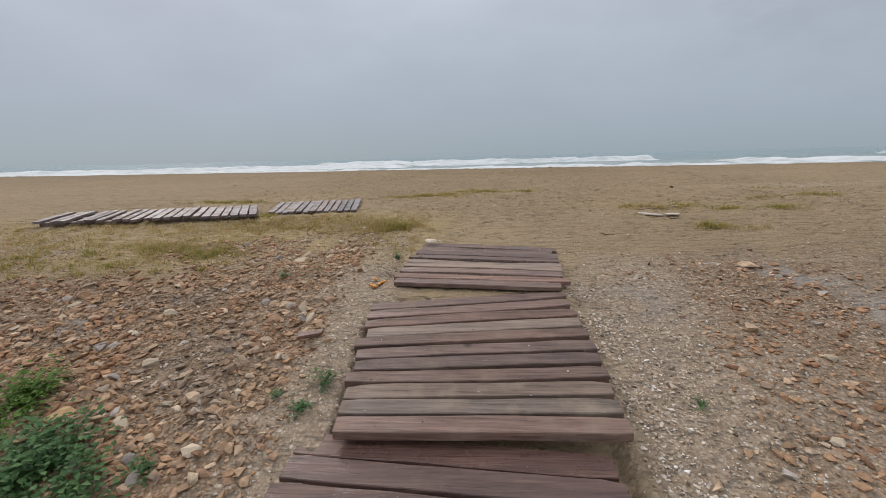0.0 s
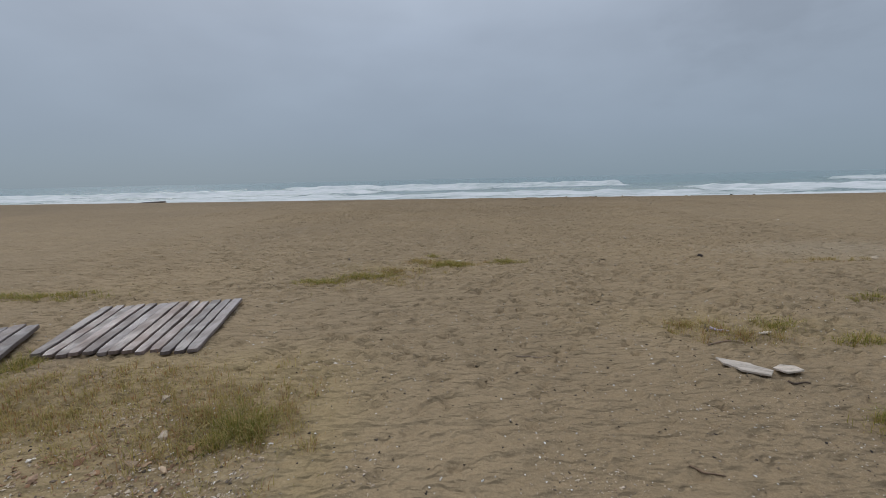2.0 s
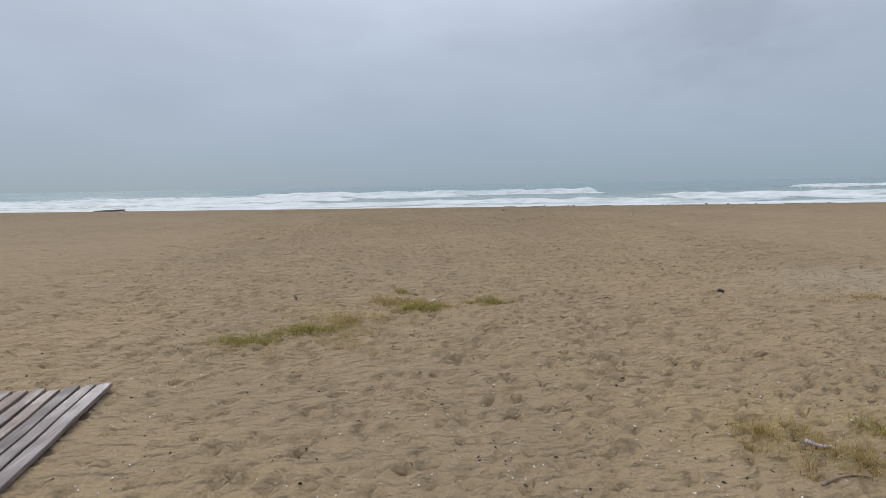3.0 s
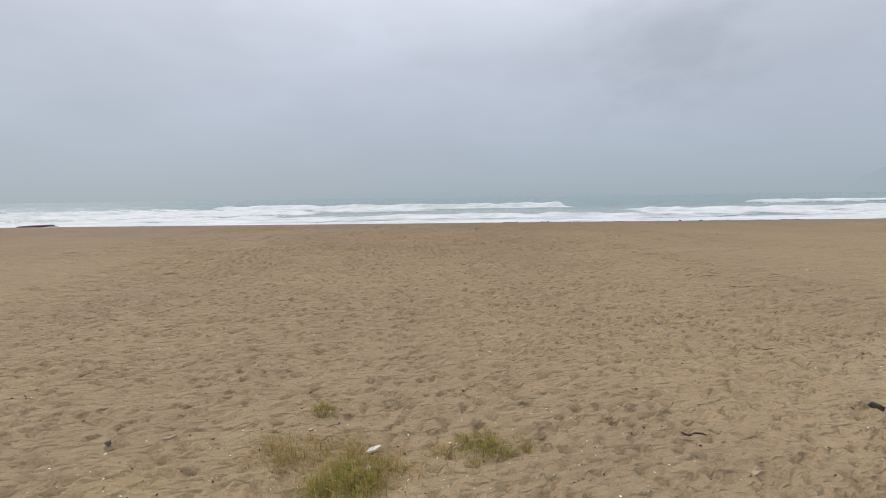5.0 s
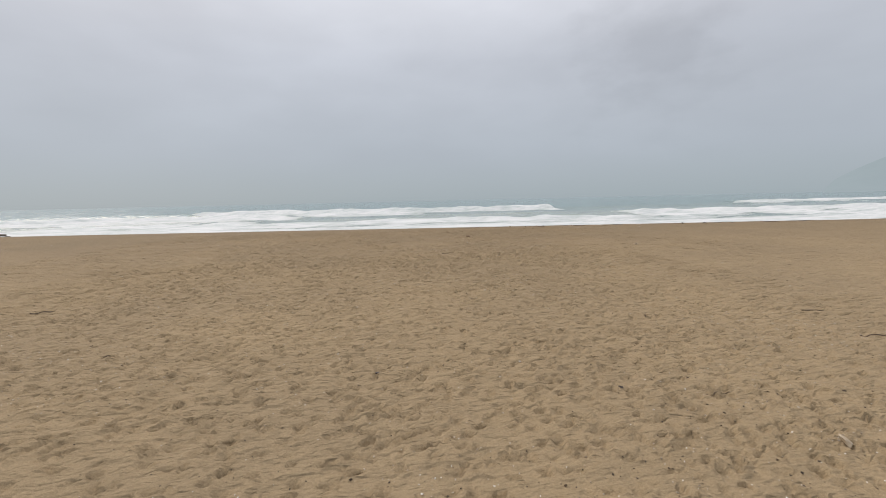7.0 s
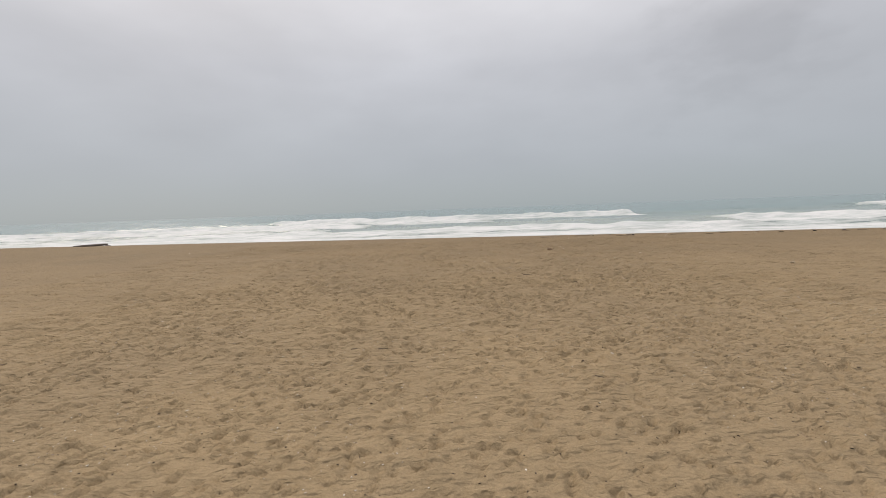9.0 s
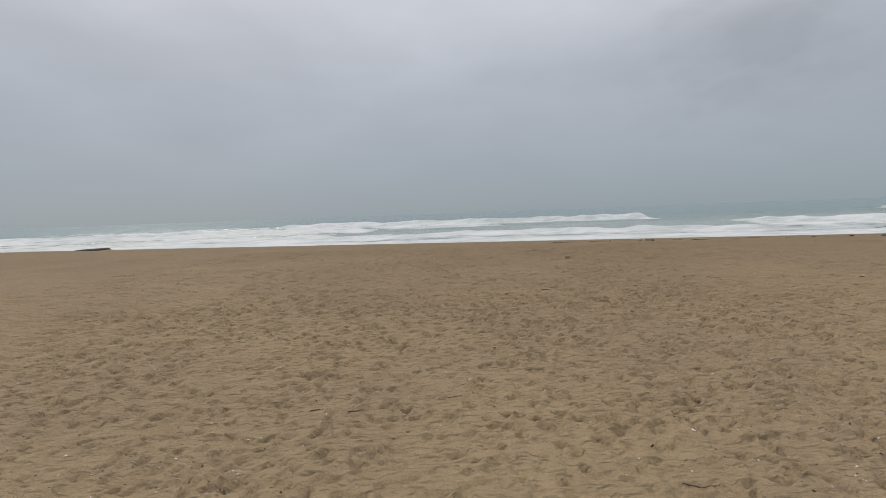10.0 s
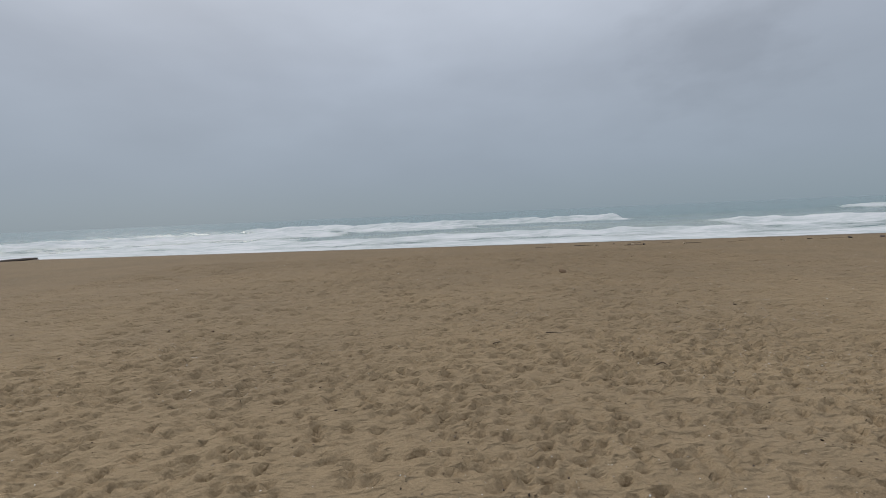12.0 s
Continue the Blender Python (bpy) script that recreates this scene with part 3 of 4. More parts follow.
def build_headland():
    """Far hills across the bay, their mist put in as an even grey-blue glow."""
    bm = bmesh.new()
    n, rows = 90, 8
    grid = []
    for i in range(n + 1):
        u = i / n
        a = radians(51.5 - 28 * 0 + 40 * u)
        far = 1500 + 250 * math.sin(3 * u)
        top = 250 * (1 - math.exp(-u * 4.2)) * (0.8 + 0.35 * float(vnoise(u * 40, 0, 5, 41))) + 22 * float(smooth(0, 0.02, u))
        col = []
        for k in range(rows + 1):
            v = k / rows
            z = -3 + top * math.sin(v * math.pi / 2)
            d = far + 380 * v + 30 * float(vnoise(u * 60, v * 8, 2, 42))
            col.append(bm.verts.new((d * math.sin(a), d * math.cos(a), z)))
        grid.append(col)
    for i in range(n):
        for k in range(rows):
            bm.faces.new((grid[i][k], grid[i + 1][k], grid[i + 1][k + 1], grid[i][k + 1]))
    me = bpy.data.meshes.new("backdrop")
    bm.to_mesh(me)
    bm.free()
    for p in me.polygons:
        p.use_smooth = True
    me.materials.append(HAZE_GLOW_LAND)
    tagged(new("backdrop", me), "grey headland beyond the bay, its mist a painted glow", "headland", kind="structure")


build_ground()
build_sea()
build_headland()


# ---- makers of things ----
def mesh_of(name, verts, faces, mat, smoothed=False):
    me = bpy.data.meshes.new(name)
    me.from_pydata([tuple(v) for v in verts], [], faces)
    me.update()
    if smoothed:
        for p in me.polygons:
            p.use_smooth = True
    me.materials.append(mat)
    return me


def part(name, mesh, parent, label=""):
    ob = new(name, mesh)
    ob.parent = parent
    return tagged(ob, label)


def thing(name, at, label, category, group="", data=None):
    ob = new(name, data)
    ob.location = at
    return tagged(ob, label, category, group)


def plank_mesh(name, a, b, width, thick, mat, r, notch=0.0, across=None):
    """A worn board from a to b (its top, along the middle)."""
    a, b = Vector(a), Vector(b)
    along = (b - a).normalized()
    side = across - along * across.dot(along) if across else Vector((-along.y, along.x, 0))
    side.normalize()
    n, c = 16, 0.0035
    verts, faces = [], []
    seed, bow = r.uniform(0, 90), r.normal(0, 0.004)
    for i in range(n + 1):
        u = i / n
        p = a.lerp(b, u)
        p.z += bow * math.sin(math.pi * u) + 0.003 * (float(vnoise(u * 9, seed, 1, 31)) - 0.5)
        w0 = width / 2 + 0.010 * (float(vnoise(u * 6, seed, 1, 32)) - 0.5)
        w1 = width / 2 + 0.010 * (float(vnoise(u * 6, seed + 7, 1, 33)) - 0.5)
        if i in (0, n):
            w0, w1 = w0 - 0.004, w1 - 0.004 - notch * r.random()
        dip = 0.0015
        for v, h in ((-w0, -thick), (-w0, -c), (-w0 + c, 0), (0, -dip), (w1 - c, 0), (w1, -c), (w1, -thick)):
            verts.append(p + side * v + Vector((0, 0, h)))
    for i in range(n):
        for k in range(7):
            j = (k + 1) % 7
            faces.append((i * 7 + k, i * 7 + j, i * 7 + 7 + j, i * 7 + 7 + k))
    faces.append(tuple(range(6, -1, -1)))
    faces.append(tuple(n * 7 + k for k in range(7)))
    return mesh_of(name, verts, faces, mat)


def deck_section(label, corners, count, gap, mat, seed, skip=(), sink=None, group="boardwalk sections", dusty=(), thick=0.04):
    """Boards from the edge corners[0]-corners[1] to the edge corners[2]-corners[3], on three bearers."""
    r = np.random.default_rng(seed)
    c = [Vector(p) for p in corners]
    base = (c[0] + c[1] + c[2] + c[3]) / 4
    sec = thing("boardwalk_section", base, label, "boardwalk", group)
    pitch = ((c[2] - c[0]).length + (c[3] - c[1]).length) / 2 / count
    for i in range(count):
        if i in skip:
            continue
        u = (i + 0.5) / count
        a, b = c[0].lerp(c[2], u), c[1].lerp(c[3], u)
        along = (b - a).normalized()
        a = a + along * r.normal(0, 0.012)
        b = b + along * r.normal(0, 0.012)
        drop = Vector((0, 0, (sink[i] if sink else 0) + r.normal(0, 0.003)))
        part("plank", plank_mesh("plank", a - base + drop, b - base + drop, pitch - gap * r.uniform(0.5, 1.6), thick, DECK_DUSTY if i in dusty else mat, r, 0.012, (c[2] - c[0]).normalized()), sec)
    for u in (0.12, 0.5, 0.88):
        a, b = c[0].lerp(c[1], u), c[2].lerp(c[3], u)
        a, b = a.lerp(b, 0.06), a.lerp(b, 0.6 if sink else 0.95)
        down = Vector((0, 0, -0.03))
        part("bearer", plank_mesh("bearer", a - base + down, b - base + down, 0.07, 0.045, mat, r), sec)
    return sec


def block_shape(r, points=13):
    """A broken stone of unit size: a lumpy skewed block with uneven faces and struck-off corners."""
    wide, tall = r.uniform(0.55, 1.0), r.uniform(0.32, 0.68)
    skew = r.normal(0, 0.22)
    bm = bmesh.new()
    for k in range(points):
        d = Vector(r.normal(0, 1, 3))
        d = d / (abs(d.x) ** 3 + abs(d.y) ** 3 + abs(d.z) ** 3) ** (1 / 3) * 0.5 * r.uniform(0.82, 1.06)
        bm.verts.new((d.x + skew * d.y, d.y * wide, d.z * tall))
    hull = bmesh.ops.convex_hull(bm, input=bm.verts)
    bmesh.ops.delete(bm, geom=[g for g in hull["geom_interior"] if isinstance(g, bmesh.types.BMVert)], context="VERTS")
    bmesh.ops.triangulate(bm, faces=bm.faces)
    me = bpy.data.meshes.new("shape")
    bm.to_mesh(me)
    bm.free()
    return me


def rock_mesh(name, size, mat, seed, flat=0.55, points=12):
    """An angular broken stone: the hull of scattered points, resting on z = 0."""
    r = np.random.default_rng(seed)
    bm = bmesh.new()
    wide = 0.4 + 0.5 * r.random()
    for _ in range(points):
        d = Vector(r.uniform(-1, 1, 3))
        d = d / max(abs(d.x), abs(d.y), abs(d.z)) * r.uniform(0.3, 0.46)
        bm.verts.new((d.x * size, d.y * size * wide, d.z * size * flat))
    hull = bmesh.ops.convex_hull(bm, input=bm.verts)
    bmesh.ops.delete(bm, geom=[g for g in hull["geom_interior"] if isinstance(g, bmesh.types.BMVert)], context="VERTS")
    bmesh.ops.triangulate(bm, faces=bm.faces)
    if points > 16:
        bmesh.ops.bevel(bm, geom=list(bm.edges), offset=size * 0.035, segments=1, affect="EDGES")
        bmesh.ops.triangulate(bm, faces=bm.faces)
    low = min(v.co.z for v in bm.verts)
    for v in bm.verts:
        v.co.z -= low * 0.75
    me = bpy.data.meshes.new(name)
    bm.to_mesh(me)
    bm.free()
    me.materials.append(mat)
    return me


def stone(x, y, size, mat, seed, label, group="", name="stone", flat=0.55):
    ob = thing(name, (x, y, height(x, y) - 0.004), label, name, group, rock_mesh(name, size, mat, seed, flat, 15))
    ob.rotation_euler[2] = (seed * 2.399) % 6.28
    return ob


def loose_stones(spots, sizes, seed):
    """Single broken stones, each a thing of its own; alike ones share a mesh."""
    r = np.random.default_rng(seed)
    kinds = [(ROCK_TAN, "angular tan broken stone among rubble"), (ROCK_TAN, "angular tan broken stone among rubble"), (ROCK_RUST, "rust-brown broken stone among rubble"),
             (ROCK_PALE, "pale broken stone among rubble"), (ROCK_GREY, "grey-brown broken stone among rubble")]
    shapes = []
    for mat, label in kinds:
        for _ in range(5):
            me = block_shape(r, 18)
            me.materials.append(mat)
            shapes.append((me, label))
    for (x, y), size in zip(spots, sizes):
        me, label = shapes[r.integers(len(shapes))]
        ob = thing("stone", (x, y, height(x, y) + 0.02 * size), label, "stone", "broken stones in the rubble", me)
        ob.scale = (size, size, size)
        ob.rotation_euler = (r.normal(0, 0.25), r.normal(0, 0.2), r.uniform(0, 6.28))


def scatter_stones(name, label, spots, sizes, mat, seed, detail=1, category="gravel", blocky=False, sunk=0.1, zs=None):
    """Many stones in one mesh."""
    r = np.random.default_rng(seed)
    shapes = []
    for k in range(24):
        me = block_shape(r, 9 + 2 * detail) if blocky else rock_mesh("shape", 1.0, mat, seed * 20 + k, r.uniform(0.25, 0.55), 7 + detail)
        co = np.empty(len(me.vertices) * 3)
        me.vertices.foreach_get("co", co)
        tri = np.empty(len(me.polygons) * 3, int)
        me.polygons.foreach_get("vertices", tri)
        shapes.append((co.reshape(-1, 3), tri.reshape(-1, 3)))
        bpy.data.meshes.remove(me)
    V, F, at = [], [], 0
    if zs is None:
        zs = surface(spots[:, 0], spots[:, 1])
    for (x, y), z, s in zip(spots, zs, sizes):
        co, tri = shapes[r.integers(24)]
        a, tilt = r.uniform(0, 6.28), r.normal(0, 0.3 if blocky else 0.2)
        ca, sa, ct, st = math.cos(a), math.sin(a), math.cos(tilt), math.sin(tilt)
        rot = np.array([[ca, -sa * ct, sa * st], [sa, ca * ct, -ca * st], [0, st, ct]])
        V.append(co @ rot.T * s + (x, y, z + (0.13 - sunk) * s if blocky else z - sunk * s))
        F.append(tri + at)
        at += len(co)
    V, F = np.concatenate(V), np.concatenate(F)
    me = bpy.data.meshes.new(name)
    me.vertices.add(len(V))
    me.vertices.foreach_set("co", V.ravel())
    me.loops.add(F.size)
    me.loops.foreach_set("vertex_index", F.ravel())
    me.polygons.add(len(F))
    me.polygons.foreach_set("loop_start", np.arange(0, F.size, 3))
    me.polygons.foreach_set("use_smooth", np.zeros(len(F), bool))
    me.update(calc_edges=True)
    me.materials.append(mat)
    return tagged(new(name, me), label, category, kind="stuff")


def grass_patch(x, y, rx, ry, count, low, high, mat, label, seed, lean=0.9):
    """Bent blades growing thickest in the middle of an oval."""
    r = np.random.default_rng(seed)
    verts, faces = [], []
    tufts = max(5, count // 55)
    cx, cy = np.clip(r.normal(0, 0.45, tufts), -1.15, 1.15), np.clip(r.normal(0, 0.45, tufts), -1.15, 1.15)
    tall = r.uniform(0.55, 1.25, tufts)
    own = r.integers(tufts, size=count)
    wide = r.uniform(0.015, 0.055, tufts)[own]
    ox, oy = r.normal(0, 1, count) * wide, r.normal(0, 1, count) * wide
    stray = r.random(count) < 0.15
    X = x + rx * np.where(stray, np.clip(r.normal(0, 0.5, count), -1.3, 1.3), cx[own]) + ox
    Y = y + ry * np.where(stray, np.clip(r.normal(0, 0.5, count), -1.3, 1.3), cy[own]) + oy
    Z = surface(X, Y)
    for bx, by, bz, k, sx, sy in zip(X, Y, Z, own, ox, oy):
        h, w = r.uniform(low, high) * tall[k], r.uniform(0.001, 0.0022)
        a = math.atan2(sy, sx) + r.normal(0, 0.8)
        out = h * abs(r.normal(0, lean))
        dx, dy = math.cos(a), math.sin(a)
        k = len(verts)
        for f, ww in ((0, w), (0.55, w * 0.8)):
            mx, my, mz = bx + dx * out * f * f, by + dy * out * f * f, bz - 0.006 + h * f
            verts += [(mx - dy * ww, my + dx * ww, mz), (mx + dy * ww, my - dx * ww, mz)]
        verts.append((bx + dx * out, by + dy * out, bz - 0.006 + h * max(0.35, 1 - 0.3 * out / h)))
        faces += [(k, k + 1, k + 3, k + 2), (k + 2, k + 3, k + 4)]
    return tagged(new("grass_patch", mesh_of("grass_patch", verts, faces, mat)), label, "grass", kind="stuff")


def weed_plant(x, y, radius, tall, leaves, leaf, mat, label, seed):
    """A low spreading weed: stems from one root and many small cupped leaves."""
    r = np.random.default_rng(seed)
    z = height(x, y)
    ob = thing("weed_plant", (x, y, z), label, "plant", "weeds")
    sv, sf, lv, lf = [], [], [], []
    stems = max(6, leaves // 22)
    for s in range(stems):
        a, reach = r.uniform(0, 6.28), radius * math.sqrt(r.random())
        rise = tall * r.uniform(0.5, 1.0) * (1 - 0.45 * reach / radius)
        pts = []
        for i in range(6):
            u = i / 5
            ang = a + 0.35 * math.sin(3 * u + s)
            gx, gy = reach * u * math.cos(ang), reach * u * math.sin(ang)
            ground = height(x + gx, y + gy) - z
            pts.append(Vector((gx, gy, ground + rise * math.sin(u * 1.5))))
        for i in range(5):
            p, q = pts[i], pts[i + 1]
            k, w = len(sv), 0.0022 * (1 - 0.12 * i)
            for o in (p, q):
                sv += [o + Vector((w, 0, 0)), o + Vector((-w * 0.5, w * 0.87, 0)), o + Vector((-w * 0.5, -w * 0.87, 0))]
            sf += [(k, k + 1, k + 4, k + 3), (k + 1, k + 2, k + 5, k + 4), (k + 2, k, k + 3, k + 5)]
        for _ in range(leaves // stems):
            u = r.uniform(0.2, 1.0)
            i = min(4, int(u * 5))
            p = pts[i].lerp(pts[i + 1], u * 5 - i) + Vector(r.normal(0, leaf * 0.9, 3)) * Vector((1, 1, 0.5)).length * 0.6
            p.z = max(p.z, height(x + p.x, y + p.y) - z + 0.008)
            t, size = r.uniform(0, 6.28), leaf * r.uniform(0.6, 1.25)
            fwd = Vector((math.cos(t), math.sin(t), r.normal(0.15, 0.35))).normalized()
            side = fwd.cross(Vector((0, 0, 1))).normalized()
            upv = side.cross(fwd)
            k = len(lv)
            lv += [p, p + fwd * size * 0.45 + side * size * 0.36 + upv * size * 0.12, p + fwd * size * 0.5 - upv * size * 0.03,
                   p + fwd * size * 0.45 - side * size * 0.36 + upv * size * 0.12, p + fwd * size - upv * size * 0.1]
            lf += [(k, k + 2, k + 1), (k, k + 3, k + 2), (k + 1, k + 2, k + 4), (k + 2, k + 3, k + 4)]
    part("stem", mesh_of("stem", sv, sf, mat), ob)
    part("foliage", mesh_of("foliage", lv, lf, mat), ob)
    return ob


def tube_mesh(name, pts, radii, mat, sides=7, seed=0, rough=0.15):
    verts, faces = [], []
    pts = [Vector(p) for p in pts]
    for i, (p, rad) in enumerate(zip(pts, radii)):
        d = (pts[min(i + 1, len(pts) - 1)] - pts[max(i - 1, 0)]).normalized()
        s = d.cross(Vector((0, 0, 1)))
        s = s.normalized() if s.length > 1e-4 else Vector((1, 0, 0))
        t = s.cross(d)
        for k in range(sides):
            a = 2 * math.pi * k / sides
            q = rad * (1 + rough * noise.noise(Vector((i * 0.9, k * 1.7, seed))))
            verts.append(p + s * math.cos(a) * q + t * math.sin(a) * q)
    for i in range(len(pts) - 1):
        for k in range(sides):
            j = (k + 1) % sides
            faces.append((i * sides + k, i * sides + j, (i + 1) * sides + j, (i + 1) * sides + k))
    faces.append(tuple(range(sides - 1, -1, -1)))
    faces.append(tuple((len(pts) - 1) * sides + k for k in range(sides)))
    return mesh_of(name, verts, faces, mat, True)


def stick(x, y, length, turn, thick, mat, label, seed, name="stick", bend=0.12, lift=0.0, group="sticks"):
    r = np.random.default_rng(seed)
    a, z0 = radians(turn), height(x, y)
    pts, radii = [], []
    for i in range(8):
        u = i / 7 - 0.5
        off = bend * length * (math.sin(u * 5 + seed) * 0.4)
        px, py = u * length * math.cos(a) - off * math.sin(a), u * length * math.sin(a) + off * math.cos(a)
        pts.append((px, py, height(x + px, y + py) - z0 + thick * 0.5 + lift * (u + 0.5)))
        radii.append(0.6 * thick * (0.75 - 0.5 * u) * r.uniform(0.8, 1.1))
    return thing(name, (x, y, z0), label, "driftwood", group, tube_mesh(name, pts, radii, mat, 7, seed, 0.35))


# ---- boardwalk up the slope ----
deck_section("damp dark-brown wooden boardwalk section, lowest of the slope", [(-0.45, 0.6, 0.69), (0.88, 0.5, 0.67), (-0.42, 1.59, 0.84), (0.92, 1.5, 0.82)], 8, 0.014, DECK_WET, 1)
deck_section("damp purple-brown wooden boardwalk section, boards fanned slightly", [(-0.25, 1.5, 0.90), (1.02, 1.5, 0.90), (-0.30, 2.56, 1.10), (0.985, 2.72, 1.135)], 11, 0.018, DECK, 2, dusty=(1, 2, 7))
deck_section("dark wooden boardwalk section half buried in sand", [(-0.215, 2.765, 1.172), (0.995, 2.662, 1.158), (-0.04, 3.78, 1.285), (1.09, 3.57, 1.27)], 10, 0.015, DECK, 3, dusty=(3, 4), thick=0.028,
             sink=[0, 0, 0, 0, 0, 0, -0.004, -0.014, -0.026, -0.034])

# ---- boardwalk along the beach ----
deck_section("weathered grey wooden boardwalk section lying on sand", [(-1.06, 5.2, 1.398), (-1.27, 6.33, 1.43), (-2.24, 5.22, 1.380), (-2.53, 6.25, 1.408)], 13, 0.015, DECK_GREY, 4, group="grey boardwalk sections", thick=0.024)
deck_section("weathered grey wooden boardwalk section with weeds at its edge", [(-2.2, 4.87, 1.41), (-2.62, 5.74, 1.428), (-3.46, 4.6, 1.412), (-3.86, 5.46, 1.43)], 12, 0.018, DECK_GREY, 5, group="grey boardwalk sections", thick=0.03)
deck_section("weathered grey wooden boardwalk section with missing boards", [(-3.49, 4.59, 1.41), (-3.89, 5.45, 1.428), (-4.76, 4.54, 1.405), (-5.1, 5.36, 1.42)], 12, 0.02, DECK_GREY, 6, skip=(3, 7, 10), group="grey boardwalk sections", thick=0.03)


# ---- rubble and gravel ----
def spots_in(count, box, density, seed):
    r = np.random.default_rng(seed)
    p = np.stack([r.uniform(box[0], box[1], count), r.uniform(box[2], box[3], count)], 1)
    return p[r.random(count) < density(p[:, 0], p[:, 1])]


def off_deck(x, y):
    return np.where((x > -0.27 - 0.2 * (y < 1.62)) & (x < 1.03) & (y < 3.85), 0.0, 1.0)


def spread(count, small, big, seed, bias=1.8):
    r = np.random.default_rng(seed)
    return small * (big / small) ** (r.random(count) ** bias)


STONY = (-4.9, -0.2, 0.35, 4.4)
p = spots_in(30000, STONY, lambda x, y: gravel_at(x, y) * off_deck(x, y) * (0.35 + 0.65 * smooth(0.35, 0.6, vnoise(x, y, 0.5, 51))) * smooth(-0.5, -0.75, x + 0.3 * (vnoise(x, y, 0.25, 55) - 0.5)), 61)
scatter_stones("rubble", "loose orange-brown broken stones beside the boardwalk", p, spread(len(p), 0.018, 0.085, 71, 2.3), RUBBLE, 3, 1, "rubble", True, 0.05)
p = spots_in(38000, STONY, lambda x, y: np.clip(gravel_at(x, y) + 0.06, 0, 1) * off_deck(x, y) * smooth(-0.4, -0.7, x), 62)
scatter_stones("rubble_chips", "fine tan and brown stone chips on soil", p, spread(len(p), 0.009, 0.03, 72), RUBBLE, 4, -1, "rubble", True, 0.05)
p = spots_in(5200, STONY, lambda x, y: smooth(0.5, 1.0, gravel_at(x, y)) * off_deck(x, y) * smooth(0.35, 0.65, vnoise(x, y, 0.45, 56)) * smooth(-0.4, -0.9, x), 68)
q = spread(len(p), 0.04, 0.1, 78, 2.6)
single = q > np.sort(q)[-200]
loose_stones(p[single], q[single], 178)
p, q = p[~single], q[~single]
scatter_stones("rubble", "angular tan and brown broken rocks beside the boardwalk", p, q, RUBBLE, 10, 3, "rubble", True, 0.14)
p = spots_in(700, (-0.15, 1.02, 2.8, 3.6), lambda x, y: 0.25 + 0.75 * smooth(0.4, 0.7, vnoise(x, y, 0.25, 40)), 60)
scatter_stones("shell_grit", "grit and small pebbles strewn on sandy boards", p, spread(len(p), 0.004, 0.013, 83), GRAVEL, 15, 0, "pebbles", True, 0.0, 1.168 + 0.118 * (p[:, 1] - 2.78))
r = np.random.default_rng(54)
u, v = r.integers(1, 9, 1500) / 10, r.uniform(0.02, 0.98, 1500)
p = np.stack([-0.215 + 0.175 * u + v * (1.21 - 0.08 * u), 2.765 + 1.015 * u - v * (0.103 + 0.107 * u) + r.normal(0, 0.007, 1500)], 1)
scatter_stones("shell_grit", "pale grit lodged in the gaps between boards", p, spread(len(p), 0.004, 0.011, 86), PEBBLE, 18, -1, "pebbles", True, 0.0, 1.166 + 0.114 * u - 0.012 * v)
p = spots_in(46000, (0.9, 5.6, 0.35, 4.2), lambda x, y: gravel_at(x, y) * off_deck(x, y) * (0.35 + 0.65 * smooth(0.25, 0.6, vnoise(x, y, 0.6, 52))) * (0.45 + 0.55 * smooth(2.4, 1.4, x)), 63)
scatter_stones("gravel", "mixed tan and grey gravel beside the boardwalk", p, spread(len(p), 0.008, 0.028, 73, 2.0), GRAVEL, 5, -1, "gravel", True, 0.08)
p = spots_in(9000, (1.0, 1.9, 0.7, 3.3), lambda x, y: smooth(1.75, 1.05, x + 0.3 * (vnoise(x, y, 0.3, 38) - 0.5)) * smooth(3.3, 2.6, y) * smooth(0.2, 0.6, vnoise(x, y, 0.2, 37)), 56)
scatter_stones("gravel", "pale coarse gravel heaped against the boardwalk edge", p, spread(len(p), 0.011, 0.034, 85, 2.0), PEBBLE, 17, 0, "gravel", True, 0.02)
p = spots_in(9000, (-2.1, -0.2, 3.1, 4.6), lambda x, y: gravel_at(x, y) * (0.4 + 0.6 * smooth(0.3, 0.6, vnoise(x, y, 0.4, 49))), 59)
scatter_stones("gravel", "pale gravel between rubble and dry grass", p, spread(len(p), 0.007, 0.026, 82), GRAVEL, 14, 0, "gravel", True, 0.06)
p = spots_in(12000, (-4.4, 0.3, 3.4, 5.1), lambda x, y: smooth(0.3, 0.65, vnoise(x, y, 0.5, 57)), 69)
scatter_stones("gravel", "sparse pebbles among dry grass", p, spread(len(p), 0.008, 0.028, 79), GRAVEL, 11, 0)
p = spots_in(19000, (1.2, 5.6, 0.35, 3.6), lambda x, y: gravel_at(x, y) * (smooth(1.45, 1.9, x + 0.6 * (vnoise(x, y, 0.4, 55) - 0.5)) * smooth(3.0, 2.3, x) + 0.35 * smooth(2.2, 2.8, x)) * smooth(0.25, 0.5, vnoise(x + 0.5 * y, y, 0.8, 53)) * smooth(3.6, 2.8, y), 64)
scatter_stones("rubble", "loose orange-brown broken stones in gravel", p, spread(len(p), 0.01, 0.066, 74, 3.0), RUBBLE, 6, 1, "rubble", True, 0.06)
p = spots_in(260, (-0.22, 0.98, 0.6, 2.6), lambda x, y: 0.5 + 0 * x, 58)
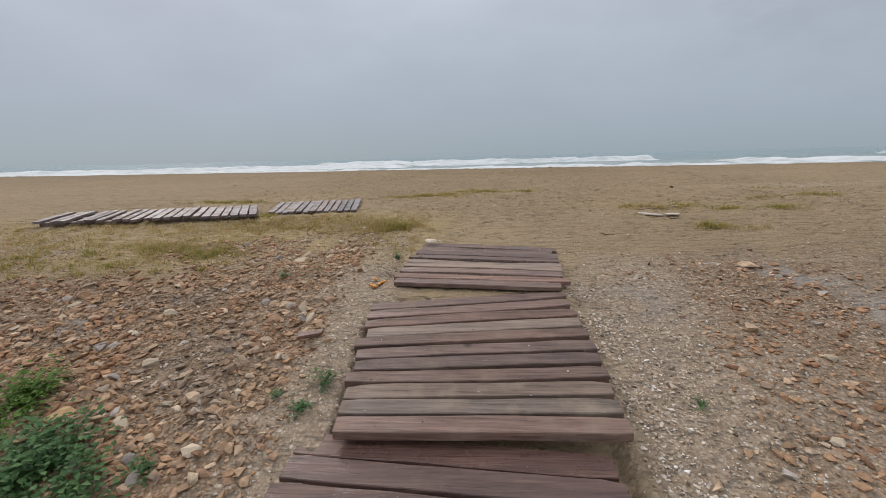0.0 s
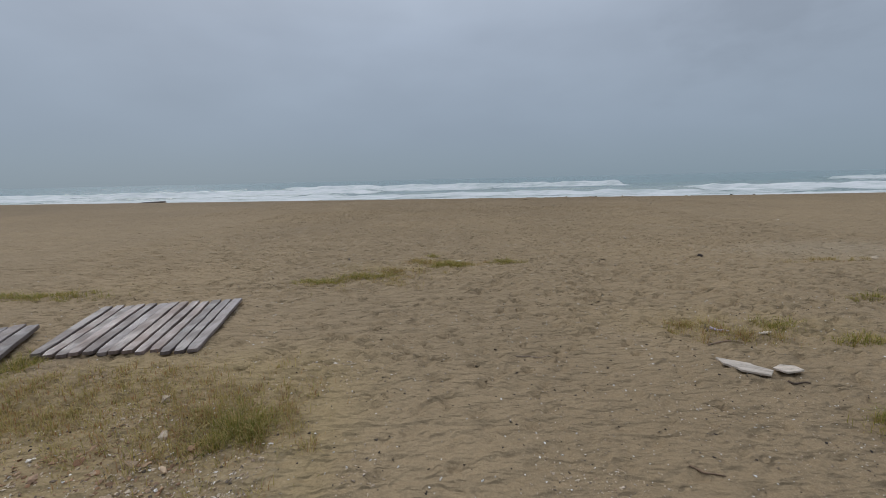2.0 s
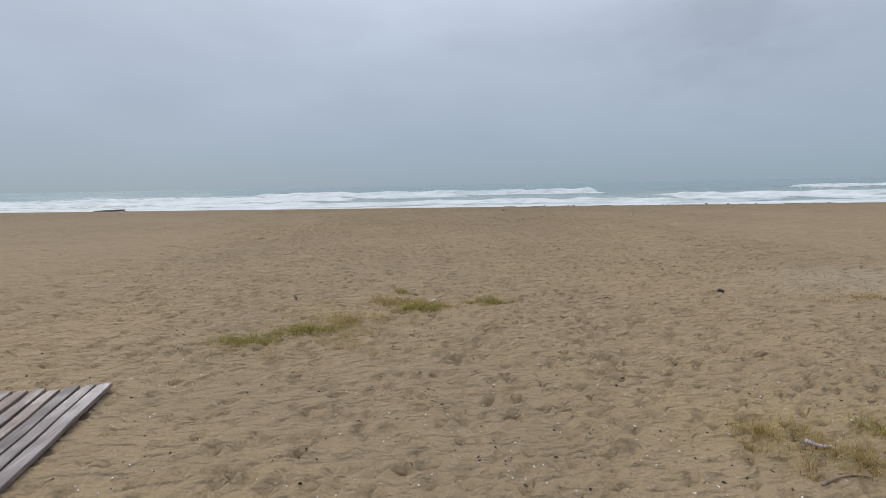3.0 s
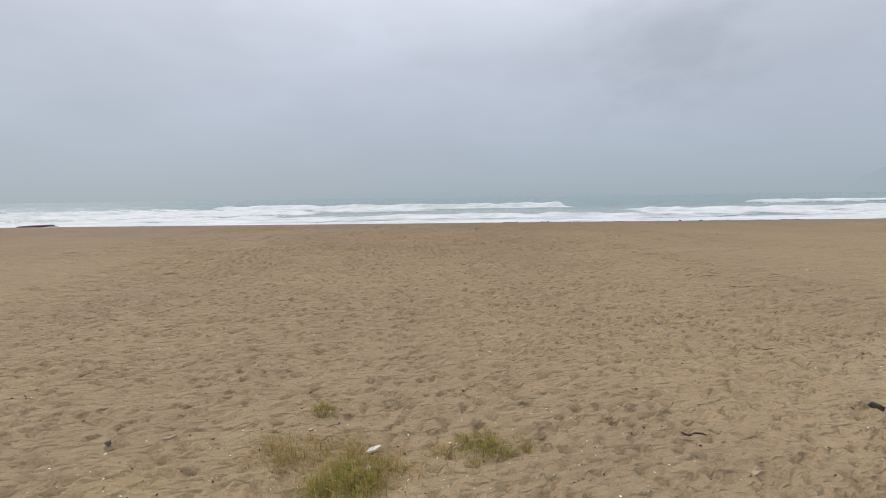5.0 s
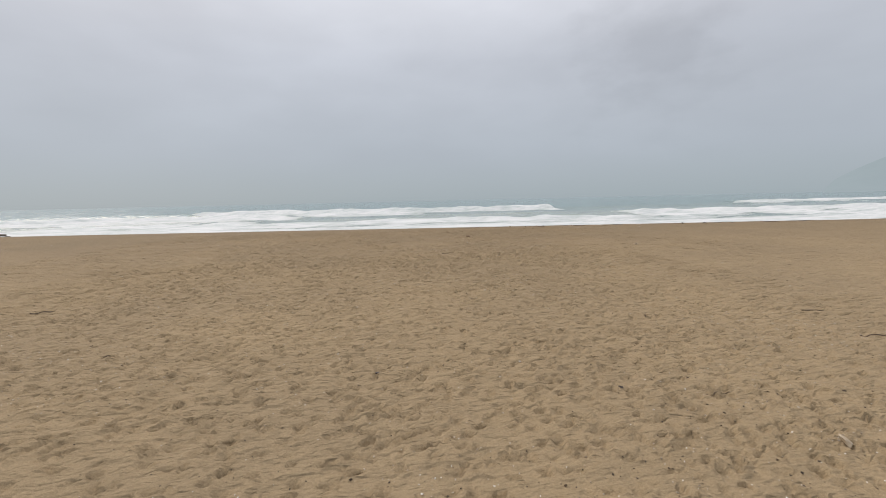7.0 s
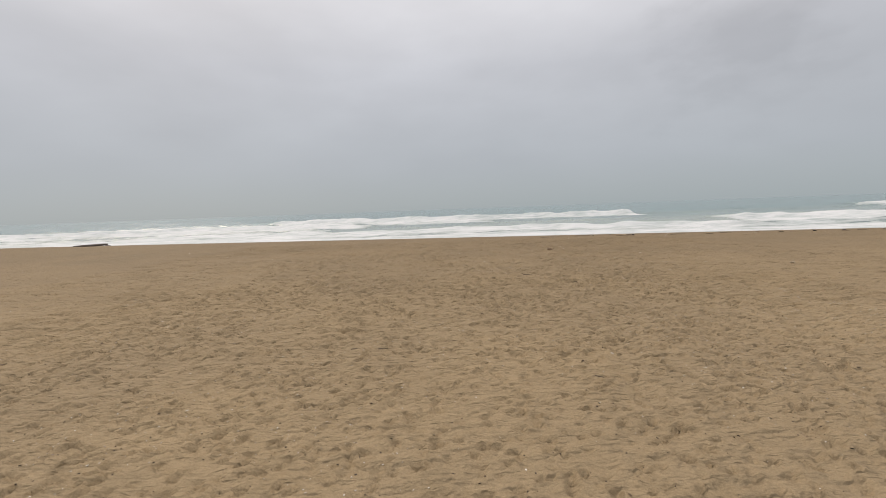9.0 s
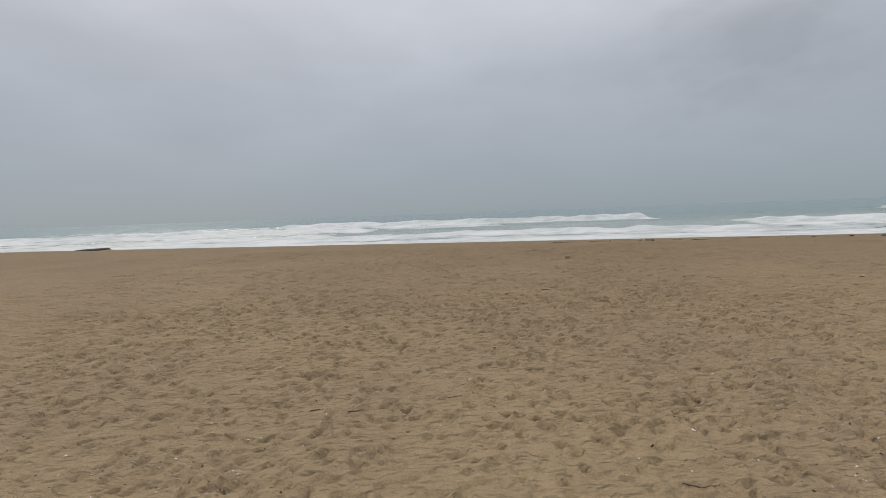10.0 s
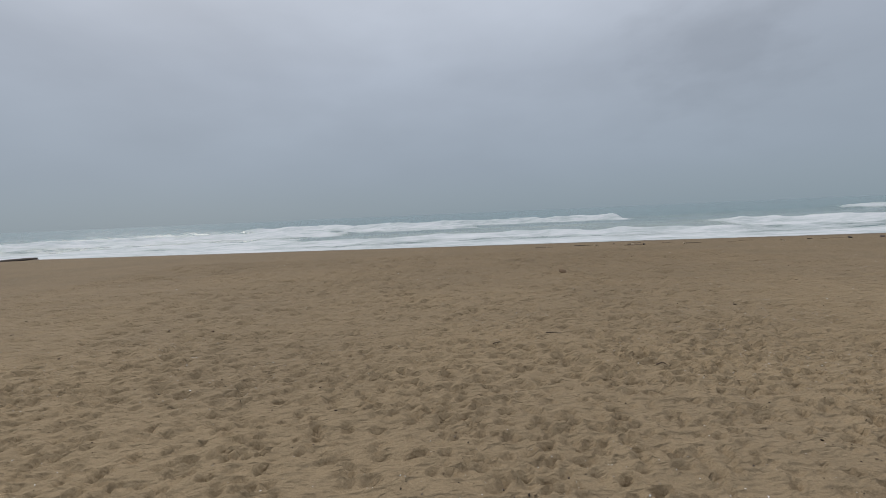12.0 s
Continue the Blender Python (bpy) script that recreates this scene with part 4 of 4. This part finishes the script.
scatter_stones("shell_grit", "stray grit lying on the boardwalk boards", p, spread(len(p), 0.004, 0.013, 80), SPECKS, 12, 0, "pebbles", True, 0.0,
               np.where(p[:, 1] < 1.5, 0.683 + 0.147 * (p[:, 1] - 0.56), 0.903 + 0.198 * (p[:, 1] - 1.5)))
p = spots_in(15000, (-0.8, 1.4, 0.7, 4.1), lambda x, y: 0.01 + 0.99 * np.where((x < -0.27 - 0.17 * (y < 1.6)) | (x > 1.02), 1, 0) * smooth(-0.85, -0.5, x), 65)
scatter_stones("gravel", "small pebbles along the boardwalk edges", p, spread(len(p), 0.007, 0.026, 75, 2.2), GRAVEL, 7, 0)
p = spots_in(40000, (-4.6, 7.5, 3.4, 22), lambda x, y: smooth(0.2, 0.75, vnoise(x, y, 1.1, 54)) * (0.75 + 0.25 * smooth(14, 5, y)) + 0.8 * smooth(5.5, 4, y), 66)
scatter_stones("shell_grit", "scattered shell fragments and small pebbles on sand", p, spread(len(p), 0.0085, 0.02, 76), SPECKS, 8, -1, "pebbles", True, 0.05)
p = spots_in(9000, (0.9, 4.2, 3.3, 6.2), lambda x, y: smooth(5.2, 3.6, y) * smooth(0.3, 0.75, vnoise(x, y, 0.6, 50)) + np.exp(-(((x - 2.0) / 0.4) ** 2 + ((y - 4.3) / 0.25) ** 2)), 70)
scatter_stones("gravel", "pale grit and pebbles strewn on damp sand", p, spread(len(p), 0.005, 0.014, 81), GRAVEL, 13, 0, "gravel", True, 0.04)
p = spots_in(9000, (-6, 9, 4.5, 24), lambda x, y: 0.25 + 0.75 * smooth(0.4, 0.7, vnoise(x, y, 1.5, 39)), 57)
scatter_stones("dark_debris", "small dark scraps of bark and stone on trodden sand", p, spread(len(p), 0.009, 0.026, 84, 2.2), DEBRIS, 16, -1, "debris", True, 0.0)
p = spots_in(5000, (-14, 18, 12, 36), lambda x, y: 0.3 + 0.7 * smooth(0.35, 0.7, vnoise(x, y, 1.5, 36)), 67)
scatter_stones("shell_grit", "sparse pebbles and shell bits on open sand", p, spread(len(p), 0.014, 0.045, 77), SPECKS, 9, -1, "pebbles")

BIG = [(-1.47, 2.06, 0.11, ROCK_PALE, "pale tan stone on rubble"), (-1.68, 2.53, 0.13, ROCK_PALE, "flat pale stone on rubble"), (-1.40, 1.70, 0.12, ROCK_GREY, "grey-tan stone on rubble"),
       (-1.65, 1.66, 0.16, ROCK_OCHRE, "ochre-yellow stone on rubble"), (-0.87, 1.49, 0.12, ROCK_PALE, "flat pale stone on brown soil"), (1.28, 1.40, 0.10, ROCK_TAN, "tan stone in gravel"),
       (-1.05, 1.78, 0.12, ROCK_TAN, "angular tan stone on rubble"), (-1.9, 2.2, 0.1, ROCK_GREY, "dark grey stone on rubble"), (-1.2, 1.95, 0.09, ROCK_TAN, "small tan stone on rubble"),
       (-0.75, 2.05, 0.13, ROCK_PALE, "flat pinkish-tan stone on rubble"), (-2.3, 2.3, 0.12, ROCK_TAN, "angular tan stone on rubble"), (-1.25, 1.35, 0.14, ROCK_TAN, "large flat tan stone on soil"),
       (-0.95, 3.25, 0.10, ROCK_OCHRE, "ochre stone beside gravel"), (-1.1, 3.4, 0.13, ROCK_PALE, "pale stone in rubble"), (-0.62, 3.6, 0.06, ROCK_PALE, "small pale stone near boards"),
       (-0.8, 3.5, 0.09, ROCK_OCHRE, "orange stone in rubble"), (2.0, 2.35, 0.14, ROCK_TAN, "reddish-tan stone in gravel"), (2.25, 2.1, 0.11, ROCK_PALE, "pale stone in gravel"),
       (1.75, 2.0, 0.1, ROCK_TAN, "reddish-tan stone in gravel"), (2.4, 2.4, 0.1, ROCK_GREY, "grey stone in gravel"), (1.35, 1.9, 0.08, ROCK_PALE, "small pale stone in gravel"),
       (1.9, 1.6, 0.11, ROCK_PALE, "flat pale stone in gravel"), (2.1, 1.5, 0.12, ROCK_TAN, "reddish stone in gravel"), (1.6, 1.45, 0.09, ROCK_GREY, "grey stone in gravel"),
       (2.7, 2.75, 0.12, ROCK_GREY, "grey stone on damp sand"), (1.68, 3.43, 0.09, ROCK_PALE, "pale pinkish stone on sand"), (1.26, 3.45, 0.08, ROCK_PALE, "chipped pale stone on sand"),
       (1.68, 3.74, 0.05, ROCK_PALE, "small pale stone on sand")]
for k, (x, y, size, m, label) in enumerate(BIG):
    stone(x, y, size * (0.9 if x < 0 else 0.7), m, 101 + k, label, "loose stones", flat=0.42)

w = stone(0.0, 3.72, 0.13, ROCK_WHITE, 140, "white-cream stone lying on boardwalk boards", flat=0.2)
w.location.z = 1.272
w = stone(0.09, 3.72, 0.05, ROCK_WHITE, 141, "small white-cream stone on boardwalk boards", flat=0.5)
w.location.z = 1.268

# ---- plants ----
weed_plant(-1.5, 1.38, 0.31, 0.15, 1300, 0.034, LEAF_DARK, "dark-green leafy weed on stony soil", 201)
weed_plant(-1.22, 1.24, 0.22, 0.12, 500, 0.03, LEAF_DARK, "dark-green leafy weed low on soil", 202)
weed_plant(-1.98, 1.76, 0.26, 0.14, 700, 0.03, LEAF_BRIGHT, "bright-green leafy weed on rubble", 203)
weed_plant(-1.9, 1.5, 0.22, 0.12, 450, 0.03, LEAF_BRIGHT, "bright-green leafy weed on rubble", 208)
weed_plant(-0.40, 1.88, 0.075, 0.06, 130, 0.018, LEAF_DARK, "small dark-green weed beside the boardwalk", 204)
weed_plant(-0.46, 1.70, 0.07, 0.06, 110, 0.018, LEAF_DARK, "small dark-green weed beside the boardwalk", 205)
weed_plant(-0.62, 1.78, 0.05, 0.04, 50, 0.016, LEAF_DARK, "tiny green weed on soil", 206)
weed_plant(-1.04, 1.38, 0.08, 0.06, 120, 0.02, LEAF_DARK, "small dark-green weed on soil", 209)
weed_plant(1.42, 1.78, 0.06, 0.03, 45, 0.016, LEAF_DARK, "tiny green weed in gravel", 210)
weed_plant(-0.28, 3.49, 0.06, 0.05, 90, 0.018, LEAF_DARK, "small dark-green weed by the boards", 211)
weed_plant(-1.1, 3.05, 0.06, 0.05, 80, 0.018, LEAF_DARK, "small dark-green weed on rubble", 212)

PATCHES = [(-2.05, 3.62, 0.35, 0.16, 2400, GRASS_GREEN), (-2.6, 3.75, 0.5, 0.18, 2000, GRASS_GREEN), (-1.0, 4.8, 0.8, 0.35, 2400, GRASS_DRY), (-2.0, 4.7, 0.8, 0.3, 2200, GRASS_DRY), (-2.7, 3.35, 0.9, 0.3, 2600, GRASS_GREEN), (-3.7, 3.3, 0.9, 0.35, 2200, GRASS_GREEN), (-2.5, 3.85, 0.9, 0.35, 3600, GRASS_DRY), (-3.9, 3.85, 0.9, 0.35, 3000, GRASS_DRY), (-1.5, 4.5, 0.9, 0.35, 3000, GRASS_DRY), (-2.6, 4.5, 1.0, 0.4, 3200, GRASS_DRY),
           (-4.0, 4.5, 1.0, 0.35, 2600, GRASS_DRY), (-5.4, 4.2, 1.0, 0.5, 2600, GRASS_DRY), (-0.55, 4.4, 0.45, 0.3, 1800, GRASS_DRY), (-0.35, 3.85, 0.3, 0.3, 600, GRASS_DRY),
           (-2.2, 5.1, 0.16, 0.2, 1600, GRASS_GREEN), (-1.6, 4.9, 0.6, 0.2, 1500, GRASS_DRY), (-6.8, 4.6, 1.2, 0.5, 2000, GRASS_DRY)]
for k, (x, y, rx, ry, n, m) in enumerate(PATCHES):
    grass_patch(x, y, rx, ry, int(1.0 * n), 0.014, 0.06, m, "low dry yellow-green grass on sandy soil", 300 + k)
SANDY = [(-0.42, 4.4, 0.2, 0.13, 1300, GRASS_GREEN, "taller olive-green grass tuft on gravelly soil"), (-0.6, 4.45, 0.5, 0.3, 1500, GRASS_DRY, "tangled straw-coloured grass on gravelly soil"),
         (-0.78, 7.22, 0.32, 0.13, 1300, GRASS_GREEN, "low green grass strip on sand"), (-0.35, 7.42, 0.4, 0.14, 1200, GRASS_GREEN, "low green-brown grass strip on sand"),
         (0.1, 7.62, 0.5, 0.16, 700, GRASS_DRY, "sparse dry grass on sand"), (0.0, 7.0, 0.8, 0.4, 500, GRASS_DRY, "withered straw-coloured stalks on sand"),
         (0.72, 8.02, 0.22, 0.16, 1900, GRASS_GREEN, "green and straw-coloured grass clump on sand"), (0.85, 8.2, 0.42, 0.26, 1100, GRASS_DRY, "dry brown grass on sand"),
         (1.5, 8.2, 0.26, 0.14, 650, GRASS_GREEN, "small green grass tuft on sand"), (0.5, 8.86, 0.1, 0.07, 160, GRASS_GREEN, "tiny green grass tuft on sand"),
         (0.4, 8.35, 0.4, 0.25, 800, GRASS_DRY, "dry straw-coloured grass on sand"), (-3.6, 6.85, 0.7, 0.16, 1500, GRASS_GREEN, "low green grass on sand"),
         (2.6, 5.5, 0.4, 0.2, 900, GRASS_DRY, "dry yellow-green grass on sand"), (3.15, 5.52, 0.16, 0.09, 600, GRASS_GREEN, "low green grass on sand"),
         (2.85, 5.3, 0.35, 0.16, 600, GRASS_DRY, "tangled withered grass on sand"), (3.5, 5.2, 0.18, 0.07, 450, GRASS_GREEN, "low green grass on sand"),
         (4.2, 5.35, 0.3, 0.13, 1000, GRASS_GREEN, "low green grass on sand"), (4.46, 6.05, 0.25, 0.1, 500, GRASS_GREEN, "low green grass on sand"),
         (2.8, 4.27, 0.2, 0.1, 700, GRASS_GREEN, "yellow-green grass on damp sand"), (3.1, 4.2, 0.3, 0.12, 300, GRASS_DRY, "sparse dry grass on damp sand"),
         (5.4, 6.3, 0.5, 0.15, 800, GRASS_GREEN, "low green grass on sand"), (5.6, 7.7, 0.6, 0.15, 500, GRASS_DRY, "sparse dry grass on sand")]
for k, (x, y, rx, ry, n, m, label) in enumerate(SANDY):
    grass_patch(x, y, rx, ry, int((1.1 if x > 2.5 else 1.7) * n), 0.018, 0.075, m, label, 340 + k)


# ---- driftwood and litter ----
def peel(x, y, radius, arc, wide, turn, seed):
    """A curled strip of orange peel, thick and domed."""
    z0 = height(x, y)
    n = 14
    verts, faces = [], []
    for i in range(n + 1):
        u = i / n
        a = arc * (u - 0.5)
        half = wide * (0.25 + 0.75 * math.sin(math.pi * u) ** 0.6) / 2
        for v, lift in ((-1, 0.0), (-0.5, 0.7), (0.5, 0.7), (1, 0.0), (0.5, 0.55), (-0.5, 0.55)):
            d = radius + v * half
            rise = 0.008 + wide * 0.45 * lift + 0.02 * abs(u - 0.5) + 0.004 * noise.noise(Vector((i * 0.7, v * 2, seed)))
            verts.append((d * math.cos(a) - radius, d * math.sin(a), rise))
    for i in range(n):
        for k in range(6):
            j = (k + 1) % 6
            faces.append((i * 6 + k, i * 6 + 6 + k, i * 6 + 6 + j, i * 6 + j))
    faces += [tuple(range(6)), tuple(n * 6 + k for k in range(5, -1, -1))]
    ob = thing("fruit_peel", (x, y, z0), "curled bright orange fruit peel on gravel", "litter", "fruit peel", mesh_of("fruit_peel", verts, faces, PEEL, True))
    ob.rotation_euler[2] = radians(turn)
    return ob


peel(-0.315, 2.9, 0.045, 2.8, 0.03, 160, 1)
peel(-0.34, 2.835, 0.04, 2.4, 0.04, 40, 2)
peel(-0.35, 2.96, 0.035, 1.8, 0.022, 10, 3)


def slab(x, y, outline, turn, thick, mat, label, name, seed, lift=0.0, category="driftwood"):
    """A flat broken piece with rounded rims, from a simple outline."""
    bm = bmesh.new()
    vs = [bm.verts.new((u, v, 0)) for u, v in outline]
    face = bm.faces.new(vs)
    up = bmesh.ops.extrude_face_region(bm, geom=[face])
    for v in up["geom"]:
        if isinstance(v, bmesh.types.BMVert):
            v.co.z += thick
    bmesh.ops.recalc_face_normals(bm, faces=bm.faces)
    bmesh.ops.bevel(bm, geom=[e for e in bm.edges], offset=thick * 0.12, segments=1, affect="EDGES")
    for v in bm.verts:
        v.co.z += 0.25 * thick * noise.noise(v.co * 12 + Vector((seed, 0, 0)))
    me = bpy.data.meshes.new(name)
    bm.to_mesh(me)
    bm.free()
    me.materials.append(mat)
    ob = thing(name, (x, y, height(x, y) + lift), label, category, "", me)
    ob.rotation_euler[2] = radians(turn)
    return ob


slab(2.44, 4.85, [(-0.15, 0.075), (-0.11, 0.0), (-0.04, -0.035), (-0.02, -0.058), (0.12, -0.065), (0.14, 0.02), (0.05, 0.05), (0.03, 0.073), (-0.06, 0.07)], -32, 0.014, DRIFT, "bleached broken board lying on sand", "driftwood_board", 1, 0.012)
slab(2.66, 4.81, [(-0.075, 0.0), (-0.025, -0.055), (0.085, -0.02), (0.07, 0.04), (-0.01, 0.05)], -8, 0.012, DRIFT, "bleached broken board end lying on sand", "driftwood_board", 2, 0.01)
stick(2.645, 4.7, 0.12, -8, 0.012, TWIG, "short dark stick shape on sand", 403)
stick(2.66, 5.42, 0.12, -35, 0.02, LILAC, "pale lilac plastic strip lying in dry grass", 401, "plastic_strip", group="litter")
stick(2.6, 5.48, 0.2, 55, 0.014, BROWN_TWIG, "brown driftwood stick in grass", 402, "driftwood_stick")
stick(2.55, 5.2, 0.25, 5, 0.012, BROWN_TWIG, "grey-brown stick on sand", 404)
slab(2.92, 5.32, [(-0.05, 0.0), (0.0, -0.02), (0.06, 0.0), (0.01, 0.02)], 10, 0.012, DRIFT, "pale wood chip on sand", "wood_chip", 3)
stick(1.25, 5.15, 0.3, 4, 0.008, BROWN_TWIG, "thin brown twig on sand", 405)
# this dark solid is added for the crescent of shade in a sand hollow
stick(2.82, 8.13, 0.13, -40, 0.012, TWIG, "short dark stick shape on sand", 406, bend=0.03)
stick(1.71, 4.06, 0.13, -28, 0.01, BROWN_TWIG, "grey-brown twig on gravelly sand", 407)
slab(0.86, 8.28, [(-0.05, -0.012), (0.0, -0.02), (0.05, 0.0), (0.045, 0.016), (-0.02, 0.014)], 25, 0.014, DRIFT, "pale wood chip in dry grass", "wood_chip", 4, 0.02)
slab(-0.42, 8.64, [(-0.035, -0.008), (0.0, -0.02), (0.04, 0.0), (0.0, 0.018)], 15, 0.01, BROWN_TWIG, "small brown wood chip on sand", "wood_chip", 5)
slab(-0.60, 2.22, [(-0.075, -0.03), (0.06, -0.035), (0.085, 0.01), (-0.06, 0.03)], 30, 0.02, DECK_WET, "broken dark board piece on rubble", "board_piece", 6, 0.02)
ob = thing("crumpled_wrapper", (0.84, 8.11, height(0.84, 8.11) + 0.012), "crumpled pale-blue plastic wrapper in grass", "litter", "", rock_mesh("crumpled_wrapper", 0.045, LITTER, 77, 0.8))
stick(-2.55, 2.78, 0.2, 80, 0.013, BROWN_TWIG, "brown stick propped on rubble", 408, lift=0.12)
ob = thing("stake", (4.72, 4.52, height(4.72, 4.52) - 0.05), "thin dark leaning stake driven into sand", "stake", "", tube_mesh("stake", [(0, 0, 0), (0.01, 0, 0.08), (0.0, 0, 0.2), (-0.015, 0.01, 0.25)], [0.011, 0.011, 0.010, 0.006], TWIG, 8, 4))
stone(4.25, 8.2, 0.10, ROCK_DARK, 150, "dark lump of charred wood on sand", "", "charred_lump", 0.6)
stone(-0.75, 8.6, 0.05, ROCK_DARK, 151, "small dark stone on sand", "", "stone", 0.7)
stone(2.85, 7.73, 0.06, ROCK_PALE, 152, "small pale stone on sand", "", "stone", 0.5)
stone(-0.95, 4.66, 0.07, ROCK_PALE, 153, "pale rounded stone in dry grass", "", "stone", 0.7)
stone(4.15, 10.39, 0.085, ROCK_PALE, 154, "pale stone on trodden sand", "", "stone", 0.7)
stone(6.3, 7.8, 0.14, ROCK_PALE, 155, "pale flat stone on sand", "", "stone", 0.4)
stone(0.45, 8.6, 0.05, ROCK_PALE, 156, "small pale stone near grass", "", "stone", 0.6)
stone(1.35, 12.2, 0.06, ROCK_DARK, 157, "small dark stone on trodden sand", "", "stone", 0.6)
stone(1.94, 9.72, 0.06, ROCK_PALE, 158, "small pale stone on trodden sand", "", "stone", 0.5)
stone(5.45, 26.0, 0.31, ROCK_UMBER, 159, "dark-brown low rock on open sand", "", "rock", 0.55)
stone(2.5, 3.17, 0.19, ROCK_TAN, 163, "large flat tan stone on gravel", "", "stone", 0.3)
stone(1.76, 3.22, 0.055, ROCK_DARK, 164, "small dark rounded stone on damp sand", "", "stone", 0.6)
stone(2.0, 3.14, 0.06, ROCK_GREY, 165, "small grey stone on damp sand", "", "stone", 0.5)
stick(2.24, 3.22, 0.13, -12, 0.008, DRIFT, "thin bleached twig on damp sand", 409)
stone(10.0, 21.0, 0.14, ROCK_PALE, 161, "pale stone on open sand", "", "stone", 0.5)
stone(3.3, 11.4, 0.05, ROCK_DARK, 162, "small dark stone on trodden sand", "", "stone", 0.6)
STICKS = [(0.79, 15.67, 0.14, 38, 0.008), (2.93, 14.65, 0.2, -5, 0.007), (3.97, 11.16, 0.22, 4, 0.008), (6.62, 11.9, 0.4, -12, 0.012), (0.45, 15.7, 0.08, 35, 0.009), (4.2, 19.3, 0.2, 20, 0.012),
          (2.7, 20.4, 0.18, 30, 0.012), (1.55, 15.9, 0.2, 10, 0.006), (-3.7, 15.7, 0.3, 15, 0.014), (7.0, 12.9, 0.3, -8, 0.012), (3.5, 20.7, 0.2, -6, 0.014), (-1.4, 13.2, 0.12, 25, 0.009), (4.6, 9.4, 0.15, -30, 0.009)]
for k, (x, y, long, turn, thick) in enumerate(STICKS):
    stick(x, y, long, turn, thick, TWIG, "thin dark stick on trodden sand", 420 + k)
r = np.random.default_rng(88)
for k in range(34):
    x = r.uniform(8, 34)
    y = 38.5 - 0.16 * (x - 12) + r.normal(0, 1.0)
    if k % 3:
        stick(x, y, r.uniform(0.3, 1.1), r.uniform(-25, 25), r.uniform(0.02, 0.045), TWIG if k % 2 else BROWN_TWIG, "dark driftwood stick on the tide line", 460 + k, "driftwood_stick", group="tide line driftwood")
    else:
        stone(x, y, r.uniform(0.12, 0.28), ROCK_DARK if k % 2 else ROCK_PALE, 500 + k, "stone among driftwood on the tide line", "tide line stones")
for k in range(60):
    x, y = r.uniform(-12, 14), r.uniform(13, 34)
    stone(x, y, r.uniform(0.03, 0.065), ROCK_BROWN, 560 + k, "small dark-brown stone on open sand", "scattered dark stones", flat=0.5)
base = (-33.1, 54.7, float(lay(-33.1, 54.7)))
pts = [(u, 0.26 * u, float(lay(-33.1 + u, 54.7 + 0.26 * u)) - base[2] + lift) for u, lift in ((0, 0.19), (-0.4, 0.17), (-1.1, 0.12), (-2.0, 0.08), (-2.9, 0.02))]
log = thing("driftwood_log", base, "dark wet driftwood log at the water's edge", "log")
part("trunk", tube_mesh("trunk", pts, [0.08, 0.11, 0.12, 0.11, 0.08], LOGWOOD, 10, 9, 0.3), log)
part("branch_stub", tube_mesh("branch_stub", [(-0.5, 0.0, pts[1][2] - 0.06), (0.0, -0.2, 0.1), (0.6, -0.35, 0.05)], [0.05, 0.045, 0.025], LOGWOOD, 8, 5, 0.3), log)
